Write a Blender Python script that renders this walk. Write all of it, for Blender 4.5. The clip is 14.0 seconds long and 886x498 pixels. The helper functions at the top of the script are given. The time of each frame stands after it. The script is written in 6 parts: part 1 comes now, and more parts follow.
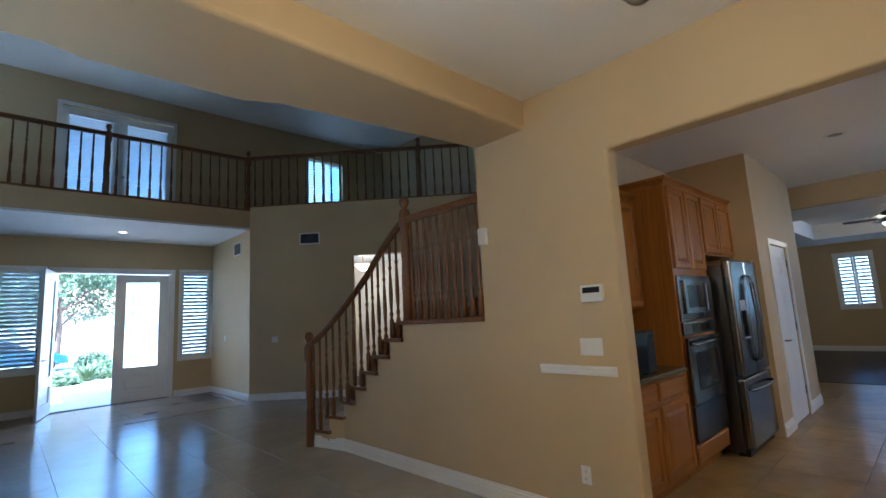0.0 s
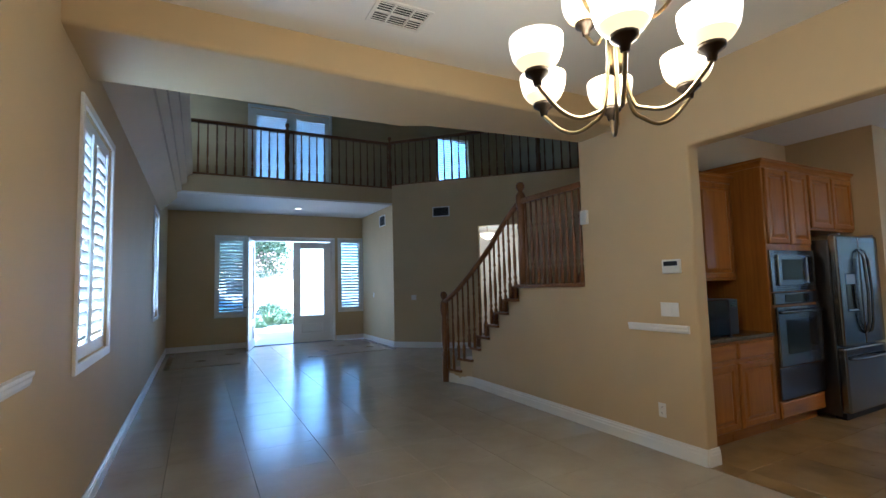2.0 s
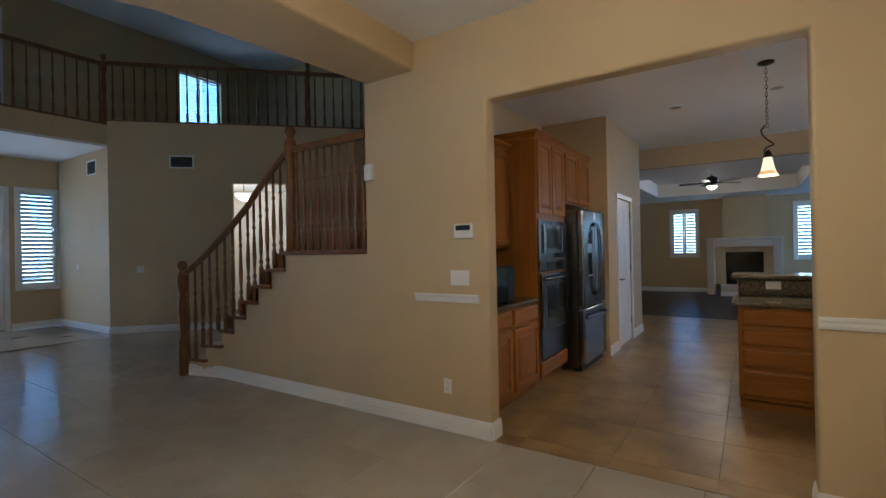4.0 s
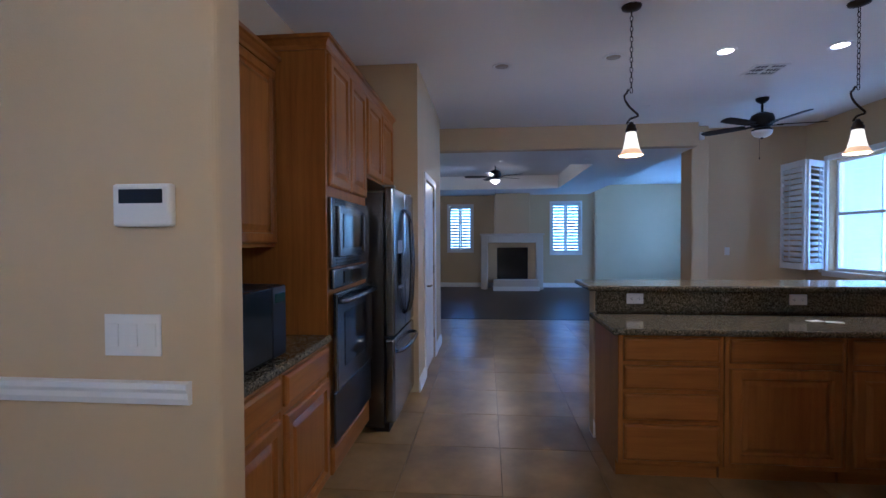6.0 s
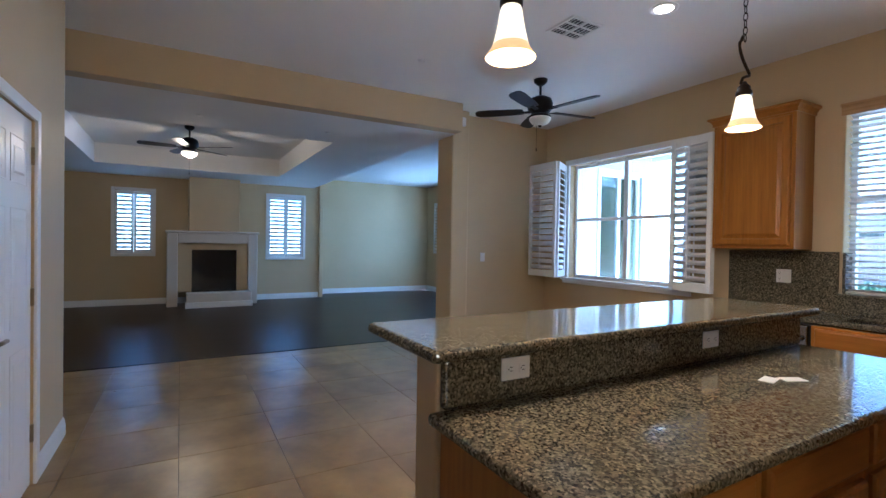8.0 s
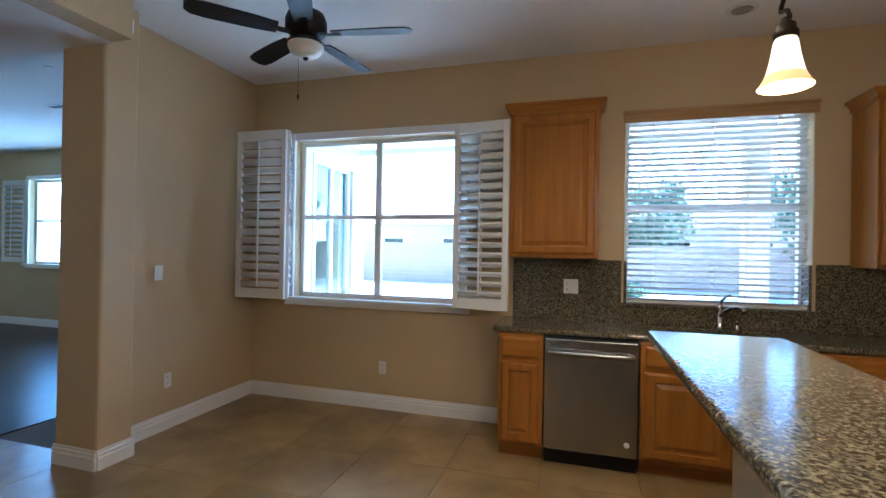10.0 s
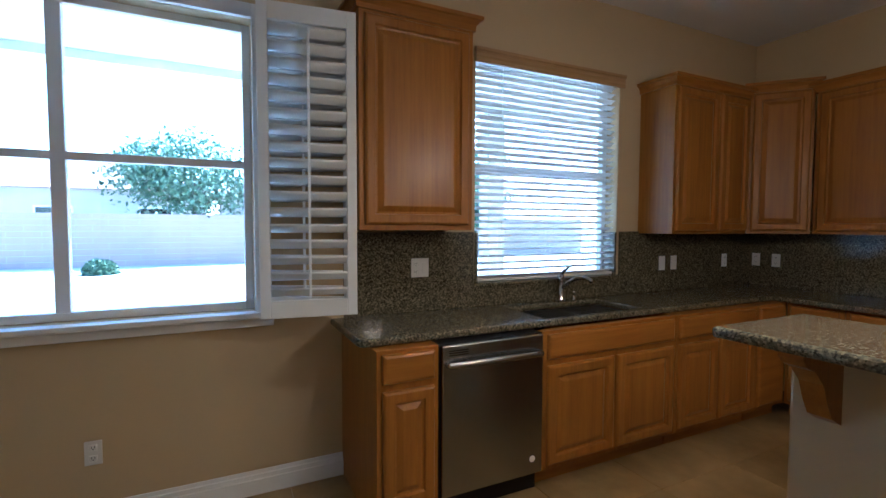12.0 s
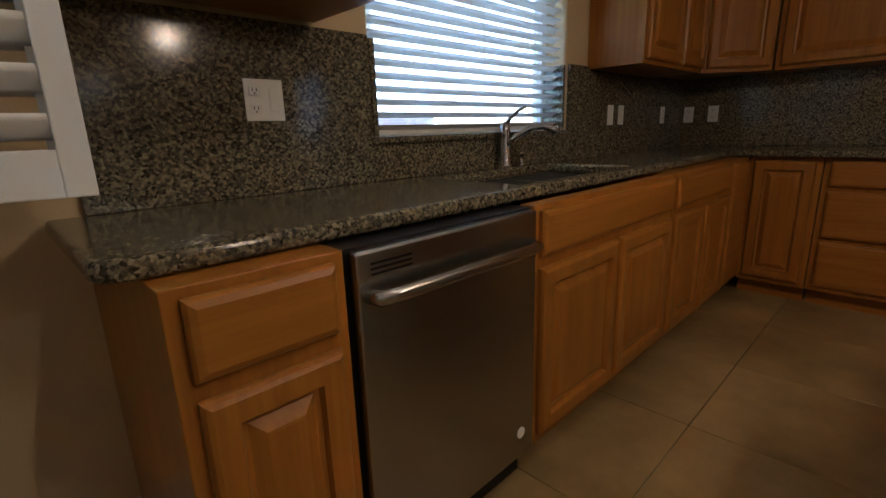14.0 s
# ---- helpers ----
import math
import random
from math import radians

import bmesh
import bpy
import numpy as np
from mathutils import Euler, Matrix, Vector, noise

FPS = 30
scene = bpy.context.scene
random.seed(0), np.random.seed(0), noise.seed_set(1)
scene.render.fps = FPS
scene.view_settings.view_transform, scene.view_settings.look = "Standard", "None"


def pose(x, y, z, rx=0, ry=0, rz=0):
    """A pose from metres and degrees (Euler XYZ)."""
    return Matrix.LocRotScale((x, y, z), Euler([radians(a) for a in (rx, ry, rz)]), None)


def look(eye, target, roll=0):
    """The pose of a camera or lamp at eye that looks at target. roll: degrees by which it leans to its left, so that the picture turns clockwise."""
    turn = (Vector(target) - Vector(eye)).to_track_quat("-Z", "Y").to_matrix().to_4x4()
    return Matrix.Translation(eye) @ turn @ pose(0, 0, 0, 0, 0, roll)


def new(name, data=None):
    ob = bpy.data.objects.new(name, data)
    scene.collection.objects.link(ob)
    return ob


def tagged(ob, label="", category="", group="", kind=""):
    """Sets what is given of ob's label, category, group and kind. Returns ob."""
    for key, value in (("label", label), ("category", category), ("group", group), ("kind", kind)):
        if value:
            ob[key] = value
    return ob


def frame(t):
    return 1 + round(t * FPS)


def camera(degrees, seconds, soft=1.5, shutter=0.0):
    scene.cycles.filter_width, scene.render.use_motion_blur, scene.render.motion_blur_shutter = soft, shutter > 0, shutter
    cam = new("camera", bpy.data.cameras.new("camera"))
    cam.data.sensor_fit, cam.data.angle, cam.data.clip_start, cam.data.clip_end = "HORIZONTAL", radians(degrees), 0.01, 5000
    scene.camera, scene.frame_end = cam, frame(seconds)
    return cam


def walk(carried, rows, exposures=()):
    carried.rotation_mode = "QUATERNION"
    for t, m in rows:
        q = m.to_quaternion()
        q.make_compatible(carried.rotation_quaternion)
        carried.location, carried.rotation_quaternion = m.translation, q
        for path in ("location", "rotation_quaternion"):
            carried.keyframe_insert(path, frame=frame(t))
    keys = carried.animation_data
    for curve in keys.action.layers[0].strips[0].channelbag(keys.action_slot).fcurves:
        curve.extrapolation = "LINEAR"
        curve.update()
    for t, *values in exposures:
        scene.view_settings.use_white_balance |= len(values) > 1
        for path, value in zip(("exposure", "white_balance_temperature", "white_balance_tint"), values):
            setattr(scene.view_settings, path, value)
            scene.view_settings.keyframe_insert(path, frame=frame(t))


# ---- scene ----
cam = camera(87.2, 14.0)
PATH = [
    (0, (0.808, 0.555, 1.45), (2.167, 1.995, 1.732), -3.1),
    (0.5, (0.631, 0.276, 1.454), (1.794, 1.879, 1.738), -2.6),
    (1, (0.4, 0.066, 1.434), (1.437, 1.757, 1.692), -2.0),
    (1.5, (0.302, -0.174, 1.447), (1.272, 1.564, 1.653), -1.8),
    (2, (0.238, -0.344, 1.443), (1.169, 1.419, 1.595), -1.5),
    (2.5, (0.106, -0.359, 1.456), (1.049, 1.401, 1.565), -1.3),
    (3, (0.135, -0.234, 1.417), (1.269, 1.412, 1.486), -1.3),
    (3.5, (0.374, 0.034, 1.396), (1.792, 1.444, 1.431), -1.3),
    (4, (0.676, 0.371, 1.399), (2.345, 1.473, 1.405), -1.1),
    (4.2, (0.822, 0.491, 1.405), (2.556, 1.488, 1.409), -1.1),
    (6.3, (2.828, 1.299, 1.448), (4.827, 1.324, 1.407), -0.1),
    (6.5, (3.046, 1.314, 1.435), (5.044, 1.217, 1.397), -0.0),
    (7, (3.599, 1.311, 1.449), (5.549, 0.866, 1.409), 0.3),
    (7.2, (3.816, 1.313, 1.421), (5.732, 0.742, 1.38), 0.4),
    (9.3, (6.062, 0.707, 1.434), (7.272, -0.885, 1.443), 1.1),
    (9.5, (6.238, 0.664, 1.437), (7.302, -1.03, 1.444), 1.0),
    (10, (6.712, 0.502, 1.457), (7.279, -1.416, 1.465), 1.0),
    (10.5, (7.095, 0.231, 1.448), (7.22, -1.765, 1.475), 0.9),
    (11, (7.47, -0.053, 1.47), (7.148, -2.027, 1.49), 1.0),
    (11.5, (7.702, -0.427, 1.478), (7.073, -2.326, 1.497), 0.8),
    (12, (7.909, -0.808, 1.445), (7.027, -2.6, 1.345), 0.2),
    (12.5, (7.914, -1.268, 1.395), (6.791, -2.893, 1.081), -0.5),
    (13, (7.824, -1.671, 1.32), (6.564, -3.167, 0.904), -0.8),
    (13.5, (7.661, -1.923, 1.215), (6.337, -3.348, 0.752), -1.4),
    (14, (7.41, -2.058, 1.087), (6.054, -3.444, 0.594), -1.8),
]
EXPOSURES = [(0, 3.33, 4600, 8), (2.5, 3.28, 4450, 7), (3.0, 3.15, 4400, 7), (4.2, 3.2, 4700, 10), (6.3, 3.32, 3900, 18), (7.2, 3.7, 4200, 16), (9.3, 3.65, 4700, 8), (10.5, 3.58, 4550, 9), (11.5, 3.38, 4350, 8), (12.3, 3.45, 4450, 9), (13.3, 3.35, 4300, 9), (14, 3.1, 5000, 12)]
walk(cam, [(t, look(eye, target, roll)) for t, eye, target, roll in PATH], EXPOSURES)

# ---- world, sun, large lights ----
world = bpy.data.worlds.new("world")
scene.world = world
world.use_nodes = True
wn = world.node_tree.nodes
sky = wn.new("ShaderNodeTexSky")
sky.sky_type, sky.sun_disc = "NISHITA", False
sky.sun_elevation, sky.sun_rotation = radians(47.3), radians(229.4)
wn["Background"].inputs["Strength"].default_value = 0.15
world.node_tree.links.new(sky.outputs[0], wn["Background"].inputs[0])
sun = new("sun", bpy.data.lights.new("sun", "SUN"))
sun.data.energy, sun.data.angle, sun.data.color = 4.6, radians(0.6), (1.0, 0.97, 0.93)
sun.matrix_world = look((-14, -12, 20), (0, 0, 0))


WIN, CH_W, PEN_W, FAN_W, CAN_W, HALL_W = 2.3, 8.8, 2.6, 3.0, 4.6, 7.0


def window_light(loc, aim, w, h, watts):
    """Sky light that comes in at a shuttered or blinded window."""
    lamp = new("window_light", bpy.data.lights.new("window_light", "AREA"))
    lamp.data.shape, lamp.data.size, lamp.data.size_y = "RECTANGLE", w, h
    lamp.data.energy, lamp.data.color = watts, (0.45, 0.72, 1.0)
    lamp.matrix_world = look(loc, aim)
    return lamp


def bulb(loc, watts, size=0.03, color=(1.0, 0.70, 0.40)):
    lamp = new("bulb", bpy.data.lights.new("bulb", "POINT"))
    lamp.data.energy, lamp.data.shadow_soft_size, lamp.data.color = watts, size, color
    lamp.location = loc
    return lamp


# ---- materials ----
def material(name, color, rough=0.5, metal=0.0, spec=0.5):
    m = bpy.data.materials.new(name)
    m.use_nodes = True
    b = m.node_tree.nodes["Principled BSDF"]
    b.inputs["Base Color"].default_value = (*color, 1)
    b.inputs["Roughness"].default_value = rough
    b.inputs["Metallic"].default_value = metal
    b.inputs["Specular IOR Level"].default_value = spec
    return m


def nd(m, kind, **inputs):
    n = m.node_tree.nodes.new(kind)
    for k, v in inputs.items():
        n.inputs[k.replace("_", " ")].default_value = v
    return n


def ln(m, a, b):
    m.node_tree.links.new(a, b)


def bsdf(m):
    return m.node_tree.nodes["Principled BSDF"]


def coords(m, scale=(1, 1, 1), world_space=True):
    mp = nd(m, "ShaderNodeMapping", Scale=scale)
    if world_space:
        ln(m, nd(m, "ShaderNodeNewGeometry").outputs["Position"], mp.inputs[0])
    else:
        ln(m, nd(m, "ShaderNodeTexCoord").outputs["Object"], mp.inputs[0])
    return mp.outputs[0]


def ramp(m, fac, stops):
    r = nd(m, "ShaderNodeValToRGB")
    el = r.color_ramp.elements
    while len(el) < len(stops):
        el.new(0.5)
    for e, (p, c) in zip(el, stops):
        e.position, e.color = p, (*c, 1)
    ln(m, fac, r.inputs[0])
    return r.outputs[0]


def bump(m, height, strength=0.2, dist=0.01):
    b = nd(m, "ShaderNodeBump", Strength=strength, Distance=dist)
    ln(m, height, b.inputs["Height"])
    ln(m, b.outputs[0], bsdf(m).inputs["Normal"])


def noise_tex(m, vec, scale, detail=4.0, rough=0.55):
    n = nd(m, "ShaderNodeTexNoise", Scale=scale, Detail=detail, Roughness=rough)
    ln(m, vec, n.inputs["Vector"])
    return n.outputs["Fac"]


def paint(name, color, rough=0.6, var=0.06, texture=0.15):
    """Orange-peel painted plaster."""
    m = material(name, color, rough, spec=0.35)
    v = coords(m)
    big = noise_tex(m, v, 0.9, 3)
    lo, hi = [tuple(c * k for c in color) for k in (1 - var, 1 + var * 0.5)]
    ln(m, ramp(m, big, [(0.3, lo), (0.7, hi)]), bsdf(m).inputs["Base Color"])
    bump(m, noise_tex(m, v, 170, 2), texture, 0.004)
    return m


def wood(name, dark, light, rough=0.35, axis="z", scale=1.0):
    """Stained oak with long grain along one axis of the piece."""
    m = material(name, light, rough, spec=0.28)
    s = {"x": (1.2, 22, 22), "y": (22, 1.2, 22), "z": (22, 22, 1.2)}[axis]
    v = coords(m, [k * scale for k in s], False)
    info = nd(m, "ShaderNodeObjectInfo")
    off = nd(m, "ShaderNodeVectorMath")
    off.operation = "MULTIPLY_ADD"
    ln(m, info.outputs["Random"], off.inputs[0])
    off.inputs[1].default_value = (37, 51, 23)
    ln(m, v, off.inputs[2])
    g = noise_tex(m, off.outputs[0], 1.0, 6, 0.65)
    f = noise_tex(m, off.outputs[0], 5.0, 3, 0.6)
    mx = nd(m, "ShaderNodeMath")
    mx.operation = "MULTIPLY_ADD"
    ln(m, f, mx.inputs[0])
    mx.inputs[1].default_value = 0.35
    ln(m, g, mx.inputs[2])
    rings = nd(m, "ShaderNodeTexWave", Scale=11.0, Distortion=4.5, Detail=2.0)
    rings.inputs["Detail Scale"].default_value = 0.8
    rings.wave_type, rings.rings_direction = "RINGS", "SPHERICAL"
    flat = coords(m, {"x": (0.07, 1, 1), "y": (1, 0.07, 1), "z": (1, 1, 0.07)}[axis], False)
    shift = nd(m, "ShaderNodeVectorMath")
    shift.operation = "MULTIPLY_ADD"
    ln(m, info.outputs["Random"], shift.inputs[0])
    shift.inputs[1].default_value = (-0.42, 0.3, -0.07)
    ln(m, flat, shift.inputs[2])
    ln(m, shift.outputs[0], rings.inputs["Vector"])
    fig = nd(m, "ShaderNodeMath")
    fig.operation = "MULTIPLY_ADD"
    ln(m, rings.outputs["Fac"], fig.inputs[0])
    fig.inputs[1].default_value = 0.07
    ln(m, mx.outputs[0], fig.inputs[2])
    mid = tuple((a + b) / 2 for a, b in zip(dark, light))
    ln(m, ramp(m, fig.outputs[0], [(0.42, dark), (0.64, mid), (0.88, light)]), bsdf(m).inputs["Base Color"])
    bump(m, f, 0.08, 0.003)
    bsdf(m).inputs["Coat Weight"].default_value = 0.06
    bsdf(m).inputs["Coat Roughness"].default_value = 0.25
    return m


def granite(name, stops, scale=95.0, rough=0.11):
    m = material(name, stops[1][1], rough)
    v = coords(m)
    vo = nd(m, "ShaderNodeTexVoronoi", Scale=scale)
    ln(m, v, vo.inputs["Vector"])
    n = noise_tex(m, v, scale * 0.7, 6, 0.7)
    mx = nd(m, "ShaderNodeMix")
    mx.data_type = "FLOAT"
    mx.inputs["Factor"].default_value = 0.6
    sep = nd(m, "ShaderNodeSeparateColor")
    ln(m, vo.outputs["Color"], sep.inputs[0])
    ln(m, sep.outputs[0], mx.inputs[2])
    ln(m, n, mx.inputs[3])
    ln(m, ramp(m, mx.outputs[0], stops), bsdf(m).inputs["Base Color"])
    return m


def tile_mat(name, a, b, rough, bump_k=0.05, scale=1.9):
    """Glazed stone-look tile; each tile its own tone."""
    m = material(name, a, rough)
    v = coords(m)
    info = nd(m, "ShaderNodeObjectInfo")
    isl = nd(m, "ShaderNodeNewGeometry")
    add = nd(m, "ShaderNodeMath")
    add.operation = "ADD"
    ln(m, info.outputs["Random"], add.inputs[0])
    ln(m, isl.outputs["Random Per Island"], add.inputs[1])
    off = nd(m, "ShaderNodeVectorMath")
    off.operation = "MULTIPLY_ADD"
    ln(m, add.outputs[0], off.inputs[0])
    off.inputs[1].default_value = (0.35, 0.5, 0.2)
    ln(m, v, off.inputs[2])
    n = noise_tex(m, off.outputs[0], scale, 5, 0.6)
    ln(m, ramp(m, n, [(0.32, a), (0.68, b)]), bsdf(m).inputs["Base Color"])
    r = nd(m, "ShaderNodeMapRange")
    r.inputs["To Min"].default_value, r.inputs["To Max"].default_value = rough * 0.8, rough * 1.25
    ln(m, noise_tex(m, v, 7, 4), r.inputs["Value"])
    ln(m, r.outputs[0], bsdf(m).inputs["Roughness"])
    bump(m, noise_tex(m, v, 14, 4), bump_k, 0.004)
    return m


def brushed(name, color, rough=0.28, axis=(2, 2, 260)):
    m = material(name, color, rough, 1.0)
    v = coords(m, axis, False)
    n = noise_tex(m, v, 1.0, 3)
    r = nd(m, "ShaderNodeMapRange")
    r.inputs["To Min"].default_value, r.inputs["To Max"].default_value = rough * 0.95, rough * 1.07
    ln(m, n, r.inputs["Value"])
    ln(m, r.outputs[0], bsdf(m).inputs["Roughness"])
    return m


def glow(name, color, strength):
    m = material(name, color, 0.4)
    bsdf(m).inputs["Emission Color"].default_value = (*color, 1)
    bsdf(m).inputs["Emission Strength"].default_value = strength
    return m


def glass_mat(name, rough=0.0, color=(1, 1, 1)):
    m = material(name, color, rough)
    bsdf(m).inputs["Transmission Weight"].default_value = 1.0
    bsdf(m).inputs["IOR"].default_value = 1.45
    return m


WALL = paint("warm_tan_wall", (0.55, 0.415, 0.225))
CEIL = paint("white_ceiling", (0.80, 0.77, 0.72), 0.75, 0.03, 0.3)
TRIM = paint("white_trim", (0.80, 0.78, 0.74), 0.35, 0.02, 0.02)
OAK = wood("oak_cabinet", (0.215, 0.080, 0.008), (0.355, 0.140, 0.012))
OAK_H = wood("oak_cabinet_rail", (0.215, 0.080, 0.008), (0.355, 0.140, 0.012), axis="x")
RAILWOOD = wood("oak_stair_rail", (0.10, 0.040, 0.012), (0.22, 0.095, 0.03), 0.3)
RAIL_H = wood("oak_stair_rail_long", (0.10, 0.040, 0.012), (0.22, 0.095, 0.03), 0.3, axis="x")
BLINDWOOD = wood("honey_valance", (0.30, 0.17, 0.06), (0.48, 0.30, 0.13), 0.4, axis="x")
GRANITE = granite("grey_granite", [(0.28, (0.02, 0.018, 0.013)), (0.44, (0.08, 0.07, 0.047)), (0.60, (0.165, 0.140, 0.085)), (0.80, (0.33, 0.28, 0.165))], 142.0)
bsdf(GRANITE).inputs["Specular IOR Level"].default_value = 0.36
TILE_LIGHT = tile_mat("cream_polished_tile", (0.36, 0.31, 0.24), (0.44, 0.385, 0.30), 0.2, 0.015)
TILE_BROWN = tile_mat("brown_matte_tile", (0.165, 0.103, 0.034), (0.38, 0.250, 0.095), 0.30, 0.02, 2.1)
TILE_DARK = tile_mat("dark_border_tile", (0.13, 0.10, 0.065), (0.20, 0.16, 0.11), 0.2)
GROUT = paint("grey_grout", (0.13, 0.10, 0.07), 0.8)
DARKWOOD = wood("dark_plank", (0.012, 0.007, 0.005), (0.035, 0.020, 0.013), 0.3, axis="y", scale=0.4)
STEEL = brushed("brushed_steel", (0.22, 0.228, 0.243), 0.21, (3, 3, 1.5))
STEEL_DW = brushed("dishwasher_steel", (0.36, 0.35, 0.33), 0.26, (90, 90, 0.6))
bsdf(DARKWOOD).inputs["Specular IOR Level"].default_value = 0.12
bsdf(DARKWOOD).inputs["Coat Weight"].default_value = 0.0
DARKSTEEL = brushed("dark_steel", (0.12, 0.12, 0.13), 0.3)
CHROME = material("chrome", (0.7, 0.7, 0.7), 0.08, 1.0)
BLACK = material("black_gloss", (0.008, 0.008, 0.009), 0.1)
BLACKMAT = material("black_matte", (0.009, 0.008, 0.008), 0.45, spec=0.3)
BRONZE = material("dark_bronze", (0.045, 0.032, 0.022), 0.4, 0.8)
NICKEL = material("satin_nickel", (0.26, 0.205, 0.115), 0.3, 1.0)
PLASTIC = material("white_plastic", (0.75, 0.73, 0.68), 0.4)
GREYPL = material("grey_plastic", (0.25, 0.25, 0.25), 0.45)
GLASS = glass_mat("tinted_window_glass", 0.0, (0.71, 0.89, 1.0))
FROST = glass_mat("bevelled_glass", 0.3, (0.85, 0.95, 1.0))
CAME = material("leaded_came", (0.10, 0.10, 0.10), 0.4, 0.8)
SHADE = glow("warm_lit_glass_shade", (1.0, 0.76, 0.40), 0.36)
SHADE_P = glow("pendant_lit_glass", (1.0, 0.72, 0.33), 0.15)
# Dimmer amber emissions that put the bulb's falloff into the glass colour.
SHADE_LOW = glow("painted_amber_glow", (1.0, 0.66, 0.26), 0.16)
SHADE_EDGE = glow("amber_glow_rim", (1.0, 0.50, 0.16), 0.09)
LENS = glow("lit_can_lens", (1.0, 0.78, 0.5), 1.2)
SHUT = paint("white_shutter", (0.78, 0.78, 0.76), 0.35, 0.02, 0.02)
STUCCO = paint("outside_stucco", (0.50, 0.44, 0.38), 0.9, 0.08, 0.6)


# ---- mesh helpers ----
def mesh_ob(name, bm, mat, parent=None):
    me = bpy.data.meshes.new(name)
    bmesh.ops.recalc_face_normals(bm, faces=bm.faces)
    bm.to_mesh(me)
    bm.free()
    if mat:
        me.materials.append(mat)
    ob = new(name, me)
    if parent:
        ob.parent = parent
    return ob


def part(name, bm, mat, parent, label=""):
    ob = mesh_ob(name, bm, mat, parent)
    if label:
        ob["label"] = label
    return ob


def share(ob, name, m, parent=None, label=""):
    """Another object on the same mesh, at a pose."""
    o = new(name, ob.data)
    o.parent = parent
    o.matrix_basis = m
    if label:
        o["label"] = label
    return o


def thing(name, m, label, category, group="", kind=""):
    e = new(name)
    e.empty_display_size = 0.1
    e.matrix_basis = m
    return tagged(e, label, category, group, kind)


def cube(bm, lo, hi, bevel=0.0, seg=2):
    vs = bmesh.ops.create_cube(bm, size=1)["verts"]
    c = [(a + b) / 2 for a, b in zip(lo, hi)]
    s = [abs(b - a) for a, b in zip(lo, hi)]
    for v in vs:
        v.co = Vector((v.co.x * s[0] + c[0], v.co.y * s[1] + c[1], v.co.z * s[2] + c[2]))
    if bevel:
        es = {e for v in vs for e in v.link_edges}
        bmesh.ops.bevel(bm, geom=list(es), offset=bevel, segments=seg, affect="EDGES", profile=0.5)
    return bm


def B(*boxes, bevel=0.0, seg=2):
    bm = bmesh.new()
    for lo, hi in boxes:
        t = cube(bmesh.new(), lo, hi, bevel, seg)
        me = bpy.data.meshes.new("tmp")
        t.to_mesh(me)
        t.free()
        bm.from_mesh(me)
        bpy.data.meshes.remove(me)
    return bm


def lathe(profile, seg=16, bm=None, at=(0, 0, 0)):
    """A turned solid from (radius, height) pairs."""
    bm = bm or bmesh.new()
    rings = []
    for r, z in profile:
        if r < 1e-5:
            rings.append([bm.verts.new((at[0], at[1], at[2] + z))])
        else:
            rings.append([bm.verts.new((at[0] + r * math.cos(2 * math.pi * k / seg), at[1] + r * math.sin(2 * math.pi * k / seg), at[2] + z)) for k in range(seg)])
    for a, b in zip(rings, rings[1:]):
        for k in range(seg):
            q = (k + 1) % seg
            if len(a) == 1 and len(b) == 1:
                continue
            if len(a) == 1:
                f = bm.faces.new((a[0], b[q], b[k]))
            elif len(b) == 1:
                f = bm.faces.new((a[k], a[q], b[0]))
            else:
                f = bm.faces.new((a[k], a[q], b[q], b[k]))
            f.smooth = True
    for r in (rings[0], rings[-1]):
        if len(r) > 2:
            bm.faces.new(r)
    return bm


def tube(pts, r, seg=8, bm=None):
    """A round bar along a line of points; r may be one radius or one a point."""
    bm = bm or bmesh.new()
    pts = [Vector(p) for p in pts]
    rings, up = [], Vector((0.12, 0.31, 1)).normalized()
    for i, p in enumerate(pts):
        d = (pts[min(i + 1, len(pts) - 1)] - pts[max(i - 1, 0)]).normalized()
        a = d.cross(up)
        if a.length < 0.05:
            a = d.cross(Vector((1, 0, 0)))
        a.normalize()
        b = d.cross(a)
        rr = r[i] if isinstance(r, (list, tuple)) else r
        rings.append([bm.verts.new(p + a * rr * math.cos(2 * math.pi * k / seg) + b * rr * math.sin(2 * math.pi * k / seg)) for k in range(seg)])
    for a, b in zip(rings, rings[1:]):
        for k in range(seg):
            bm.faces.new((a[k], a[(k + 1) % seg], b[(k + 1) % seg], b[k])).smooth = True
    bm.faces.new(rings[0])
    bm.faces.new(rings[-1])
    return bm


def prism(pts, z0, z1, bm=None):
    """A plan outline carried from z0 up to z1."""
    bm = bm or bmesh.new()
    lo = [bm.verts.new((x, y, z0)) for x, y in pts]
    hi = [bm.verts.new((x, y, z1)) for x, y in pts]
    bm.faces.new(lo)
    bm.faces.new(hi)
    for k in range(len(pts)):
        q = (k + 1) % len(pts)
        bm.faces.new((lo[k], lo[q], hi[q], hi[k]))
    return bm


def rings_front(w, h, rings, x0=0.0, z0=0.0):
    """A front on the plane y = 0 facing -y, stepped by (inset, proud) rings."""
    bm = bmesh.new()
    loops = []
    for i, p in rings:
        loops.append([bm.verts.new((x0 + a, -p, z0 + c)) for a, c in ((i, i), (w - i, i), (w - i, h - i), (i, h - i))])
    for a, b in zip(loops, loops[1:]):
        for k in range(4):
            bm.faces.new((a[k], a[(k + 1) % 4], b[(k + 1) % 4], b[k]))
    bm.faces.new(loops[0])
    bm.faces.new(loops[-1])
    return bm


